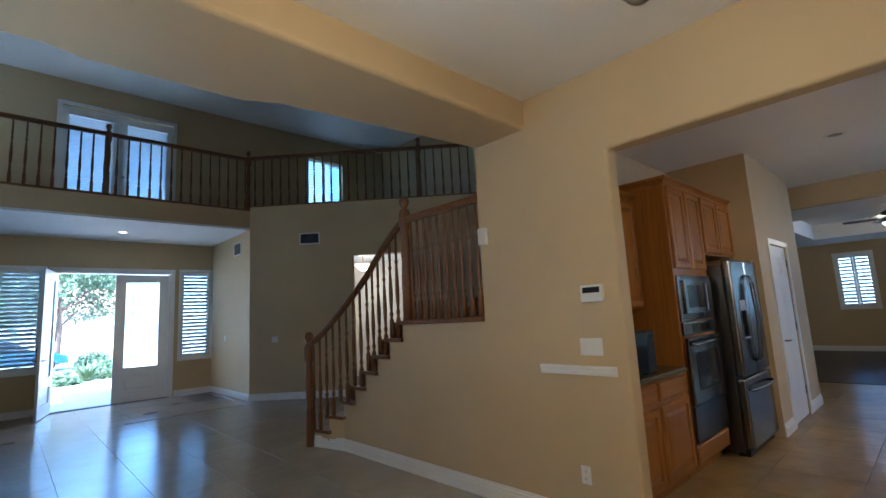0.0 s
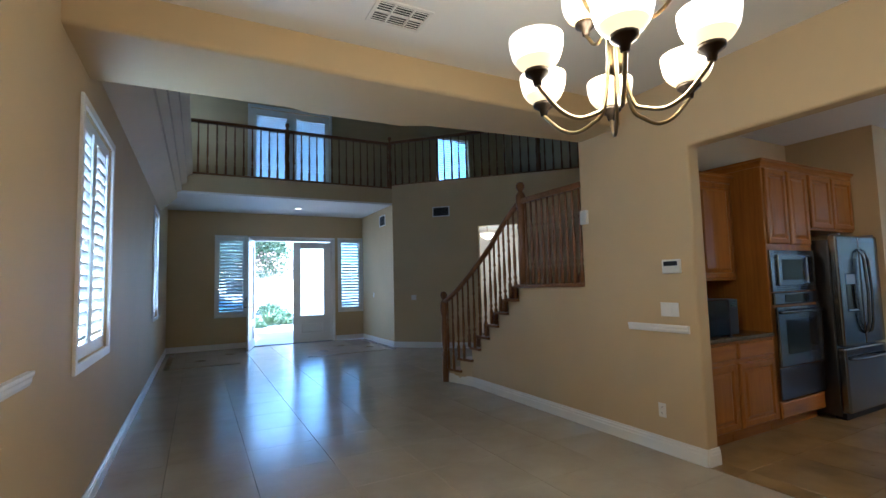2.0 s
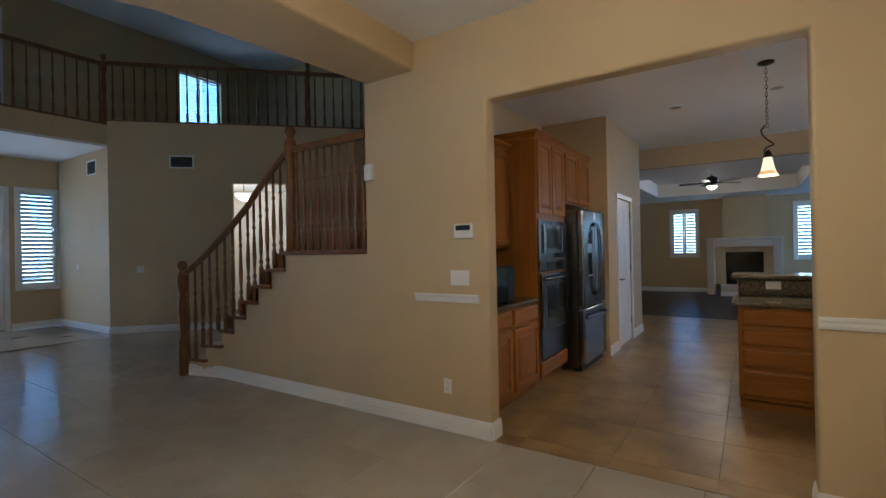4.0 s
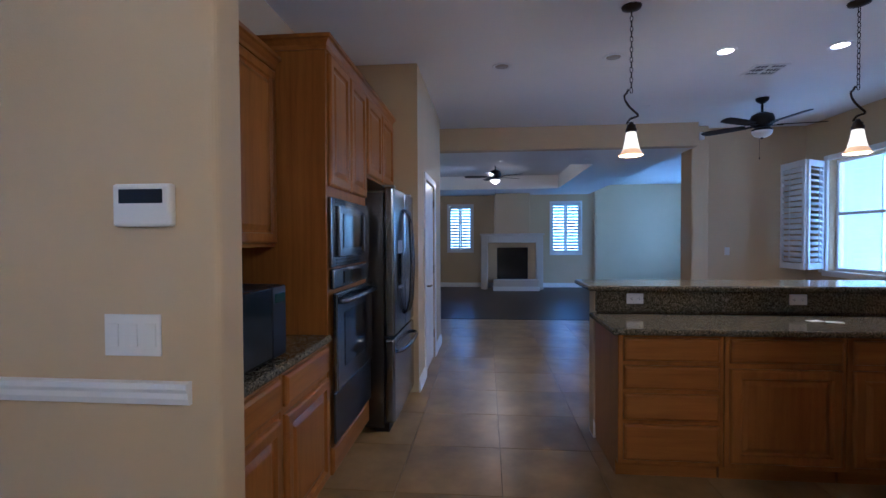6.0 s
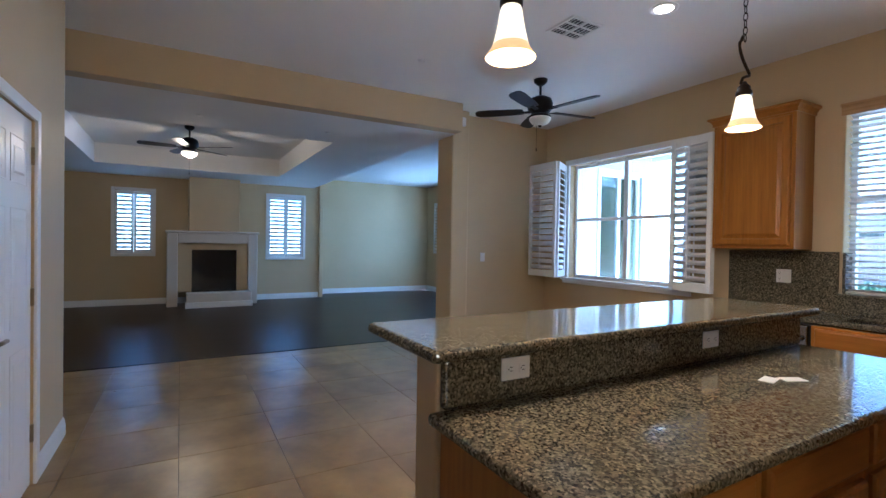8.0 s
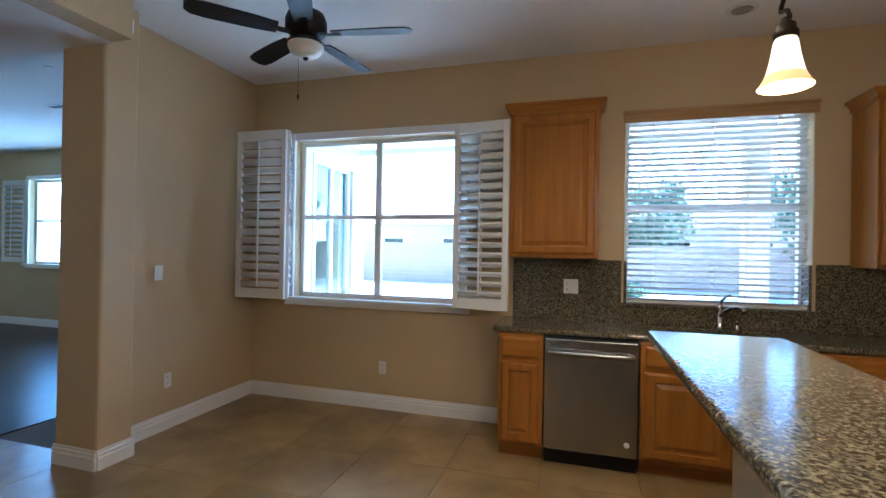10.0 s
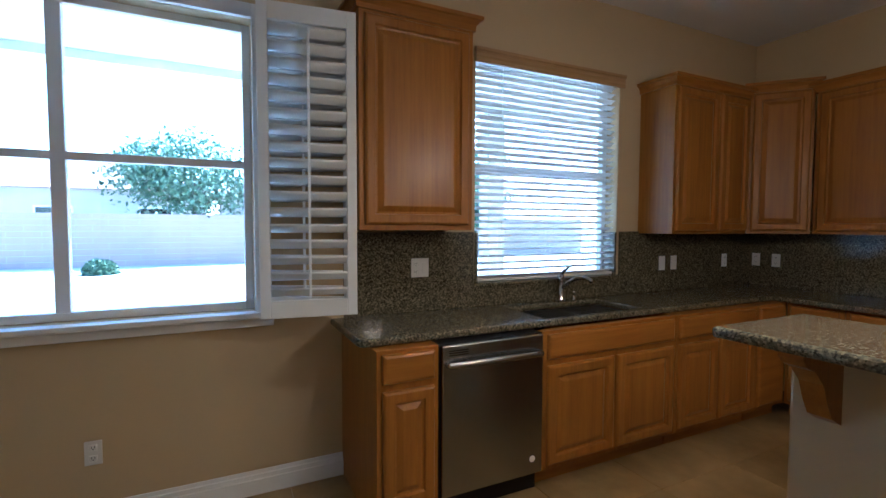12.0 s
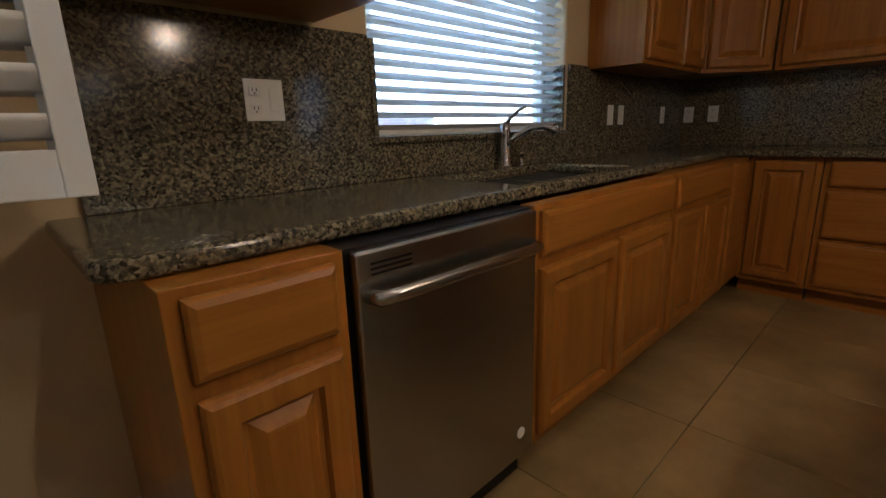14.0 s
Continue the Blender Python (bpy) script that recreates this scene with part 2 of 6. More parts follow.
DOOR_RINGS = [(0, 0), (0, 0.012), (0.005, 0.020), (0.013, 0.024), (0.052, 0.024), (0.057, 0.010), (0.068, 0.007), (0.094, 0.020), (0.100, 0.021)]
DRAWER_RINGS = [(0, 0), (0, 0.012), (0.005, 0.019), (0.016, 0.024)]


def wall_sheet(name, axis, pos, thick, u0, u1, z0, z1, holes=(), mat=None, round_holes=0.0, kind="structure", label=""):
    """A wall on axis = pos, going thick to its far side, with rectangular openings (u0, u1, z0, z1) through it."""
    us = sorted({u0, u1, *[v for h in holes for v in h[:2]]})
    zs = sorted({z0, z1, *[v for h in holes for v in h[2:]]})
    us, zs = [u for u in us if u0 <= u <= u1], [z for z in zs if z0 <= z <= z1]
    bm, verts = bmesh.new(), {}

    def vert(u, z, s):
        key = (round(u, 4), round(z, 4), s)
        if key not in verts:
            d = pos + (thick if s else 0)
            verts[key] = bm.verts.new((d, u, z) if axis == "x" else (u, d, z))
        return verts[key]

    def solid(i, k):
        if not (0 <= i < len(us) - 1 and 0 <= k < len(zs) - 1):
            return False
        cu, cz = (us[i] + us[i + 1]) / 2, (zs[k] + zs[k + 1]) / 2
        return not any(h[0] < cu < h[1] and h[2] < cz < h[3] for h in holes)

    for i in range(len(us) - 1):
        for k in range(len(zs) - 1):
            if not solid(i, k):
                continue
            a, b, c, d = us[i], us[i + 1], zs[k], zs[k + 1]
            for s in (0, 1):
                bm.faces.new([vert(*q, s) for q in ((a, c), (b, c), (b, d), (a, d))])
            for ni, nk, p, q in ((i - 1, k, (a, c), (a, d)), (i + 1, k, (b, c), (b, d)), (i, k - 1, (a, c), (b, c)), (i, k + 1, (a, d), (b, d))):
                if not solid(ni, nk):
                    bm.faces.new([vert(*p, 0), vert(*q, 0), vert(*q, 1), vert(*p, 1)])
    bmesh.ops.recalc_face_normals(bm, faces=bm.faces)
    if round_holes:
        es = []
        for e in bm.edges:
            if len(e.link_faces) == 2 and e.calc_face_angle(0) > 1.0:
                m = (e.verts[0].co + e.verts[1].co) / 2
                u, z = (m.y if axis == "x" else m.x), m.z
                if any(h[0] - 0.01 <= u <= h[1] + 0.01 and h[2] - 0.01 <= z <= h[3] + 0.01 for h in holes):
                    es.append(e)
        bmesh.ops.bevel(bm, geom=es, offset=round_holes, segments=4, affect="EDGES", profile=0.5)
    ob = mesh_ob(name, bm, mat or WALL)
    return tagged(ob, label or "warm tan painted plaster wall", "wall", kind=kind)


def slab(name, lo, hi, mat, label, category, bevel=0.0):
    return tagged(mesh_ob(name, B((lo, hi), bevel=bevel), mat), label, category, kind="structure")


# ---- large structure ----
WING = paint("grey_outside_wall", (0.45, 0.47, 0.50), 0.85, 0.06, 0.5)
XW, XD, XK, YS, YN = -0.41, 3.70, 3.42, -3.44, 2.757   # west wall, dining wall, kitchen west wall, south wall, kitchen north wall
CZ, UZ, BZ = 3.09, 6.75, 3.78                           # ceiling, upper ceiling, upper floor
XE, XF, YF = 9.86, 16.6, 12.40                          # nook east wall, fireplace wall, front wall
FYS, PX0, XJ = -5.40, 6.84, 17.35                                   # family south wall, start of the pantry wall

wall_sheet("wall_west", "x", XW, -0.2, -2.8, YF, 0, UZ, [(3.18, 4.28, 1.02, 2.62), (8.55, 9.45, 1.02, 2.80), (11.25, 12.15, 4.7, 6.15)])
wall_sheet("wall_front", "y", YF, 0.2, XW, 9.5, 0, UZ, [(0.66, 1.30, 0.82, 2.75), (1.46, 3.50, 0, 2.72), (3.72, 4.32, 0.82, 2.75), (1.42, 3.45, BZ, 6.2), (6.9, 8.0, 4.55, 6.1)])
wall_sheet("wall_dining_south", "y", -2.6, -0.15, XW, XK - 0.12, 0, CZ)
wall_sheet("wall_dining", "x", XD, 0.14, -0.63, 3.16, 0, CZ, [(0.10, 1.97, -0.01, 2.50)], round_holes=0.022)
wall_sheet("wall_dining_jog", "y", -0.75, 0.12, XK - 0.12, XD + 0.14, 0, CZ)
wall_sheet("wall_kitchen_west", "x", XK, -0.12, YS, -0.75, 0, CZ)
wall_sheet("wall_upper_dining", "x", XD, 0.14, 2.62, 3.16, CZ, UZ)
wall_sheet("wall_kitchen_north", "y", YN, 0.14, XD + 0.14, PX0, 0, CZ)
wall_sheet("wall_south", "y", YS, -0.2, XK - 0.12, XE, 0, CZ, [(5.12, 6.38, 1.06, 2.54), (7.72, 9.38, 0.99, 2.50)], round_holes=0.012)
wall_sheet("wall_nook_east", "x", XE, 0.14, YS, -1.99, 0, CZ)
slab("pilaster", (9.68, -2.0, 0), (XE + 0.20, -1.75, CZ), WALL, "tan painted pilaster at the end of a wall", "pilaster", 0.02)
wall_sheet("wall_family_east", "x", XJ, 0.2, FYS, -1.95, 0, CZ + 0.3)
wall_sheet("wall_family_jog", "y", -1.95, 0.15, XF + 0.2, XJ + 0.2, 0, CZ + 0.3)
wall_sheet("wall_fireplace", "x", XF, 0.2, -1.95, 4.2, 0, CZ + 0.3, [(1.70, 2.38, 1.10, 2.44), (-1.50, -0.68, 1.02, 2.50)])
wall_sheet("wall_family_south", "y", FYS, -0.2, XE + 0.14, XJ, 0, CZ + 0.3, [(14.2, 16.2, 1.10, 2.60)])
wall_sheet("wall_family_west", "x", XE + 0.14, -0.14, FYS - 0.5, YS - 0.2, -0.16, CZ + 0.3, [(-5.52, -4.55, 0, 2.57)], mat=WING)
wall_sheet("wall_family_north", "y", 4.2, 0.15, 8.9, XF, 0, CZ + 0.3)
wall_sheet("wall_pantry", "y", 1.89, 0.87, PX0, 8.95, 0, CZ, [(7.33, 8.17, 0, 2.08)], round_holes=0.0)
wall_sheet("wall_pantry_east", "x", 8.95, -0.12, 2.76, 4.2, 0, CZ)

# floors
slab("floor_base", (XW, -2.6, -0.14), (9.6, YF, -0.012), GROUT, "grey grout bed under cream tiles", "floor")
slab("floor_kitchen_base", (XD + 0.005, YS, -0.13), (10.93, 4.2, -0.0115), GROUT, "grey grout bed under brown tiles", "floor")
slab("floor_family", (10.93, FYS, -0.13), (XJ, 4.2, -0.004), DARKWOOD, "dark stained plank floor", "floor")
slab("floor_family_side", (XE + 0.14, FYS, -0.131), (10.93, YS, -0.0045), DARKWOOD, "dark stained plank floor", "floor")
slab("floor_kitchen_side", (XK - 0.12, YS - 0.2, -0.132), (XD + 0.004, -0.75, -0.0005), GROUT, "grout bed", "floor")

# ceilings
slab("ceiling_dining", (XW, -0.75, CZ), (XD + 0.07, 2.64, CZ + 0.2), CEIL, "white textured ceiling", "ceiling")
slab("ceiling_dining_end", (XW, -2.6, CZ), (XK - 0.06, -0.75, CZ + 0.2), CEIL, "white textured ceiling", "ceiling")
slab("ceiling_kitchen_end", (XK - 0.06, YS, CZ), (XD + 0.07, -0.75, CZ + 0.2), CEIL, "white textured ceiling", "ceiling")
slab("ceiling_pass", (8.83, 2.85, CZ), (9.62, 4.2, CZ + 0.2), CEIL, "white textured ceiling", "ceiling")
slab("ceiling_kitchen", (XD + 0.07, YS, CZ), (9.62, 2.85, CZ + 0.2), CEIL, "white textured ceiling", "ceiling")
slab("ceiling_nook_end", (9.62, YS, CZ), (XE + 0.14, -1.75, CZ + 0.2), CEIL, "white textured ceiling", "ceiling")
slab("ceiling_upper", (XW - 0.2, 2.62, UZ), (12.0, YF + 0.2, UZ + 0.2), CEIL, "white textured high ceiling", "ceiling")
slab("ceiling_foyer", (XW, 10.06, 3.39), (4.36, YF, 3.43), CEIL, "white foyer ceiling", "ceiling")
BEAM = prism([(XW, 2.62), (XD, 2.62), (XD, 3.15), (2.02, 3.27), (1.84, 3.42), (1.02, 3.43), (0.88, 3.32), (XW, 3.40)], 2.86, CZ + 0.25)
bmesh.ops.bevel(BEAM, geom=[e for e in BEAM.edges if all(v.co.z < 2.9 for v in e.verts) and (all(v.co.y < 2.7 for v in e.verts) or all(v.co.y > 3.0 for v in e.verts))], offset=0.03, segments=4, affect="EDGES", profile=0.5)
tagged(mesh_ob("beam_dining", BEAM, WALL), "tan painted dropped beam with a stepped edge", "beam", kind="structure")
wall_sheet("wall_over_beam", "y", 2.62, 0.2, XW, XD, CZ + 0.2, UZ)
SOF = 2.76
slab("beam_family", (9.45, -1.75, SOF), (9.62, 4.2, CZ + 0.01), WALL, "tan painted beam between kitchen and family room", "beam")
for k, (a, b) in enumerate([((9.62, -1.75), (10.95, 4.2)), ((14.9, -1.75), (XF, 4.2)), ((10.95, -1.75), (14.9, -0.62)), ((10.95, 2.5), (14.9, 4.2))]):
    slab("soffit_%d" % (k + 1), (a[0], a[1], SOF), (b[0], b[1], CZ + 0.2), CEIL, "white dropped soffit round a tray ceiling", "soffit")
slab("ceiling_tray", (10.95, -0.62, CZ + 0.02), (14.9, 2.5, CZ + 0.2), CEIL, "white tray ceiling", "ceiling")
slab("ceiling_family_side", (XE + 0.14, FYS, CZ + 0.02), (XJ, -1.75, CZ + 0.2), CEIL, "white ceiling", "ceiling")

# upper floor, its face and the diagonal wall under it
slab("floor_balcony", (XW, 10.05, 3.43), (4.37, YF, BZ), WALL, "tan painted balcony edge and floor", "balcony")
slab("wall_foyer_east", (4.37, 10.05, 0), (4.50, YF, BZ), WALL, "tan painted foyer wall", "wall")
R2 = math.sqrt(0.5)
DIAG = pose(4.37, 10.05, 0, 0, 0, -45)
diag = wall_sheet("wall_diagonal", "y", 0, 0.14, 0, 7.2, 0, BZ + 0.08, [(2.10, 3.14, -0.01, 2.74)], round_holes=0.02)
diag.matrix_basis = DIAG
tagged(mesh_ob("floor_loft", prism([(4.37, 10.2), (4.52, 10.1), (9.50, 5.10), (9.5, YF), (4.37, YF)], BZ - 0.3, BZ), WALL), "upper loft floor", "floor", kind="structure")
wall_sheet("wall_loft_east", "x", 9.5, 0.15, 2.62, YF, 0, UZ)
wall_sheet("wall_stair_south", "y", 3.02, -0.14, XD + 0.14, 9.5, 0, UZ)


# ---- cabinets ----
def cabinet(name, m, w, d, h, fronts, label, z0=0.0, toe=0.10, crown=False, sides=True, category="cabinet", group="", hollow=False):
    """A cabinet unit whose front faces -y; fronts: (kind, x0, x1, z0, z1) with kind door or drawer."""
    e = thing(name, m, label, category, group)
    if hollow:
        part("body", B(((0, 0, toe), (w, 0.05, h)), ((0, 0.05, toe), (w, d, 0.66)), bevel=0.003), OAK, e)
    else:
        part("body", B(((0, 0, z0 + toe), (w, d, z0 + h)), bevel=0.003), OAK, e)
    if toe:
        part("toe_kick", B(((0.004, 0.07, 0), (w - 0.004, d, toe))), OAK_H, e, "recessed dark toe kick")
    for kind, a, b, c, f in fronts:
        o = part("door" if kind == "door" else "drawer_front", rings_front(b - a, f - c, DOOR_RINGS if kind == "door" and b - a > 0.2 else DRAWER_RINGS), OAK if kind == "door" else OAK_H, e)
        o.location = (a, -0.001, c)
    if crown:
        prof = [(0.0, 0.0), (0.012, 0.0), (0.012, 0.025), (0.03, 0.05), (0.045, 0.055), (0.045, 0.075), (0.0, 0.075)]
        bm = bmesh.new()
        rows = []
        for p, q in prof:
            rows.append([bm.verts.new(v) for v in ((-p, d, z0 + h - 0.01 + q), (-p, -p, z0 + h - 0.01 + q), (w + p, -p, z0 + h - 0.01 + q), (w + p, d, z0 + h - 0.01 + q))])
        for a, b in zip(rows, rows[1:]):
            for k in range(3):
                bm.faces.new((a[k], a[k + 1], b[k + 1], b[k]))
        part("crown_moulding", bm, OAK_H, e)
    return e


FACE = "honey oak base cabinet with raised panel doors"
UPPER = "honey oak wall cabinet with raised panel doors and crown"


def base_fronts(w, doors=1, drawer=True, g=0.026):
    out = []
    if drawer:
        out.append(("drawer", g, w - g, 0.72, 0.857))
    dw = (w - 2 * g - (doors - 1) * 0.026) / doors
    for k in range(doors):
        out.append(("door", g + k * (dw + 0.026), g + k * (dw + 0.026) + dw, 0.13, 0.685 if drawer else 0.855))
    return out


# north run, front on y = 2.137
NF = 2.137
cabinet("base_cabinet", pose(3.845, NF, 0), 0.575, 0.615, 0.875, base_fronts(0.575), FACE)
cabinet("base_cabinet", pose(4.422, NF, 0), 0.60, 0.615, 0.875, base_fronts(0.60), FACE)
cabinet("wall_cabinet", pose(3.845, 2.43, 0), 1.18, 0.32, 0.99, [("door", 0.02, 0.58, 1.43, 2.38), ("door", 0.60, 1.16, 1.43, 2.38)], UPPER, z0=1.41, toe=0, crown=True)
tall = cabinet("oven_cabinet", pose(5.03, NF, 0), 0.84, 0.615, 2.51, [("door", 0.03, 0.407, 1.75, 2.49), ("door", 0.433, 0.81, 1.75, 2.49), ("drawer", 0.02, 0.82, 0.11, 0.265)], "tall honey oak oven cabinet with crown moulding", crown=True)
cabinet("fridge_cabinet", pose(5.872, NF, 0), 0.965, 0.615, 0.60, [("door", 0.02, 0.468, 1.93, 2.49), ("door", 0.494, 0.945, 1.93, 2.49)], "honey oak cabinet over the refrigerator", z0=1.91, toe=0, crown=True)
# south run, front on y = -2.80
SF = -2.80
for x1, w, nd_ in ((7.262, 0.312, 1), (6.322, 1.057, 2), (5.26, 0.85, 2)):
    cabinet("base_cabinet", pose(x1, SF, 0, 0, 0, 180), w, 0.64, 0.875, base_fronts(w, nd_), FACE, group="south kitchen cabinets", hollow=w > 1)
cabinet("base_cabinet", pose(4.405, SF, 0, 0, 0, 180), 0.385, 0.64, 0.875, [("drawer", 0.03, 0.33, 0.13, 0.855)], "honey oak corner base cabinet", group="south kitchen cabinets")
cabinet("wall_cabinet", pose(7.245, YS + 0.315, 0, 0, 0, 180), 0.66, 0.31, 1.12, [("door", 0.03, 0.63, 1.45, 2.51)], "honey oak wall cabinet with one tall raised panel door", z0=1.42, toe=0, crown=True)
cabinet("wall_cabinet", pose(4.90, YS + 0.315, 0, 0, 0, 180), 0.875, 0.31, 1.09, [("door", 0.02, 0.485, 1.415, 2.46), ("door", 0.515, 0.865, 1.415, 2.46)], UPPER, z0=1.39, toe=0, crown=True)
cabinet("corner_wall_cabinet", pose(XK + 0.60, YS + 0.317, 0, 0, 0, 131.5), 0.43, 0.15, 1.13, [("door", 0.025, 0.405, 1.415, 2.50)], "diagonal honey oak corner wall cabinet", z0=1.39, toe=0, crown=True)
for y, w in ((-2.79, 0.76), (-2.03, 0.785), (-1.24, 0.485)):
    cabinet("wall_cabinet", pose(XK + 0.315, y, 0, 0, 0, 90), w, 0.31, 1.09, [("door", 0.03, w - 0.03, 1.415, 2.46)] if y != -2.03 else [("door", 0.03, 0.375, 1.415, 2.46), ("door", 0.405, 0.755, 1.415, 2.46)], UPPER, z0=1.39, toe=0, crown=True, group="west kitchen cabinets")
# west run, front on x = 4.02
WF = 4.02
cabinet("base_cabinet", pose(WF, -2.795, 0, 0, 0, 90), 0.36, 0.60, 0.875, [("door", 0.03, 0.33, 0.13, 0.855)], "honey oak base cabinet with one tall door", group="west kitchen cabinets")
for y in (-2.43, -1.65):
    cabinet("base_cabinet", pose(WF, y, 0, 0, 0, 90), 0.775, 0.60, 0.875, [("drawer", 0.03, 0.745, a, b) for a, b in ((0.13, 0.395), (0.422, 0.688), (0.715, 0.857))], "honey oak base cabinet with three drawers", group="west kitchen cabinets")
# island, fronts facing west
IX = 5.35
for y, w, fr in ((0.47, 0.60, [("drawer", 0.03, 0.57, a, b) for a, b in ((0.13, 0.345), (0.372, 0.528), (0.555, 0.695), (0.722, 0.86))]), (-0.135, 0.66, base_fronts(0.66, 1)), (-0.80, 0.91, base_fronts(0.91, 2))):
    cabinet("island_cabinet", pose(IX, y, 0, 0, 0, -90), w, 0.585, 0.875, fr, "honey oak island cabinet", group="island cabinets")
tagged(mesh_ob("island_half_wall", B(((5.945, -1.72, 0), (6.09, 0.48, 1.072)), bevel=0.012), WALL), "tan painted half wall behind the island", "half wall", kind="structure")


def counter(name, boxes, label, mat=None):
    return tagged(mesh_ob(name, B(*boxes, bevel=0.016, seg=3), mat or GRANITE), label, "countertop")


counter("island_countertop", [((5.30, -1.74, 0.878), (5.943, 0.515, 0.917))], "speckled grey granite island countertop")
counter("bar_top", [((5.87, -1.80, 1.074), (6.42, 0.53, 1.113))], "raised speckled granite breakfast bar top")
counter("island_backsplash", [((5.922, -1.71, 0.918), (5.943, 0.47, 1.073))], "granite splash strip below the raised bar")
counter("countertop", [((3.845, NF - 0.03, 0.878), (5.028, YN, 0.917))], "speckled granite countertop beside the oven cabinet")
counter("backsplash", [((3.845, YN - 0.02, 0.918), (5.028, YN - 0.001, 1.41))], "speckled granite backsplash panel on the wall")



# ---- staircase ----
SX = 3.70
RISE = 0.174
spindle_profile = [(0.024, 0.0), (0.024, 0.16), (0.012, 0.19), (0.023, 0.22), (0.012, 0.25), (0.018, 0.31), (0.022, 0.40), (0.016, 0.55), (0.010, 0.63), (0.020, 0.655), (0.011, 0.68), (0.015, 0.74), (0.013, 0.93)]
NEWEL = [(0.045, 0.0), (0.045, 0.30), (0.035, 0.33), (0.048, 0.36), (0.030, 0.42), (0.040, 0.60), (0.045, 0.70), (0.030, 0.90), (0.043, 0.94), (0.052, 0.99), (0.052, 1.08), (0.040, 1.12), (0.022, 1.14), (0.030, 1.16), (0.045, 1.19), (0.047, 1.215), (0.035, 1.25), (0.0, 1.265)]
spindle_mesh = mesh_ob("baluster", lathe(spindle_profile, 10), RAILWOOD)
newel_mesh = mesh_ob("newel_post", lathe(NEWEL, 16), RAILWOOD)
TEMPLATES = [spindle_mesh, newel_mesh]


def railing(name, a, b, label, count, height=1.0, base=True, ends=(), stretch=1.0):
    """A straight level or sloping balustrade from a to b (feet)."""
    a, b = Vector(a), Vector(b)
    e = thing(name, Matrix.Translation(a), label, "railing")
    d = b - a
    n = Vector((d.x, d.y, 0)).normalized()
    for k in range(count):
        p = d * ((k + 0.5) / count)
        share(spindle_mesh, "baluster", Matrix.Translation(p) @ Matrix.Diagonal((1, 1, (height - 0.05) / 0.93, 1)), e)
    side = Vector((-n.y, n.x, 0))

    def bar(z0, z1, w):
        bm = bmesh.new()
        rows = []
        prof = [(-w, z0), (w, z0), (w * 1.05, (z0 + z1) / 2), (w * 0.7, z1), (-w * 0.7, z1), (-w * 1.05, (z0 + z1) / 2)]
        for p in (Vector((0, 0, 0)), d):
            rows.append([bm.verts.new(p + side * u + Vector((0, 0, z))) for u, z in prof])
        for k in range(6):
            bm.faces.new((rows[0][k], rows[0][(k + 1) % 6], rows[1][(k + 1) % 6], rows[1][k]))
        bm.faces.new(rows[0])
        bm.faces.new(rows[1])
        return bm

    part("handrail", bar(height - 0.05, height + 0.015, 0.032), RAIL_H, e, "moulded oak handrail")
    if base:
        part("base_rail", bar(-0.035, 0.004, 0.05), RAIL_H, e)
    for t, s in ends:
        share(newel_mesh, "newel_post", Matrix.Translation(d * t) @ Matrix.Diagonal((1, 1, s, 1)), e)
    return e


railing("balcony_railing", (XW + 0.03, 10.10, BZ + 0.04), (4.37, 10.10, BZ + 0.04), "dark oak balcony railing with turned balusters", 28, 1.09, ends=((0.49, 1.0), (0.995, 1.0)))
railing("loft_railing", (4.40, 10.10, BZ + 0.11), (9.2, 5.30, BZ + 0.11), "dark oak loft railing along the diagonal wall", 38, 1.06, ends=((0.52, 1.0),))

# stringer wall and treads
PLAT = 1.385
YT = 4.28          # landing's front edge
RUN = 0.225
NST = 7
prof = [(3.16, 0), (3.16, PLAT), (YT, PLAT)]
for k in range(NST - 2):
    prof += [(YT + RUN * k, PLAT - RISE * (k + 1)), (YT + RUN * (k + 1), PLAT - RISE * (k + 1))]
prof += [(YT + RUN * (NST - 2), 0)]
bm = bmesh.new()
fr, bk = [bm.verts.new((SX, y, z)) for y, z in prof], [bm.verts.new((SX + 0.14, y, z)) for y, z in prof]
bm.faces.new(fr)
bm.faces.new(bk)
for k in range(len(prof)):
    q = (k + 1) % len(prof)
    bm.faces.new((fr[k], fr[q], bk[q], bk[k]))
tagged(mesh_ob("wall_stair", bm, WALL), "tan painted wall stepping down under the stairs", "wall", kind="structure")
stairs = thing("staircase", pose(SX, YT, 0), "oak staircase with turned balusters and a landing", "staircase")
part("landing", B(((-0.03, 3.165 - YT, PLAT - 0.005), (1.15, 0.03, PLAT + 0.035)), ((0.145, 3.02 - YT, PLAT - 0.004), (1.149, 3.166 - YT, PLAT + 0.034)), bevel=0.008), RAIL_H, stairs)
for k in range(NST - 2):
    z = PLAT - RISE * (k + 1)
    part("tread", B(((-0.035, RUN * k - 0.02, z), (1.12, RUN * (k + 1) + 0.03, z + 0.035)), bevel=0.008), RAIL_H, stairs)
    part("riser", B(((0.0, RUN * k - 0.02, z), (1.12, RUN * k, z + RISE))), RAILWOOD, stairs)
    part("stringer_block", B(((0.062, RUN * k + 0.001, z + 0.036), (0.09, RUN * (k + 1) + 0.004, z + RISE + 0.02)), bevel=0.003), RAILWOOD, stairs)
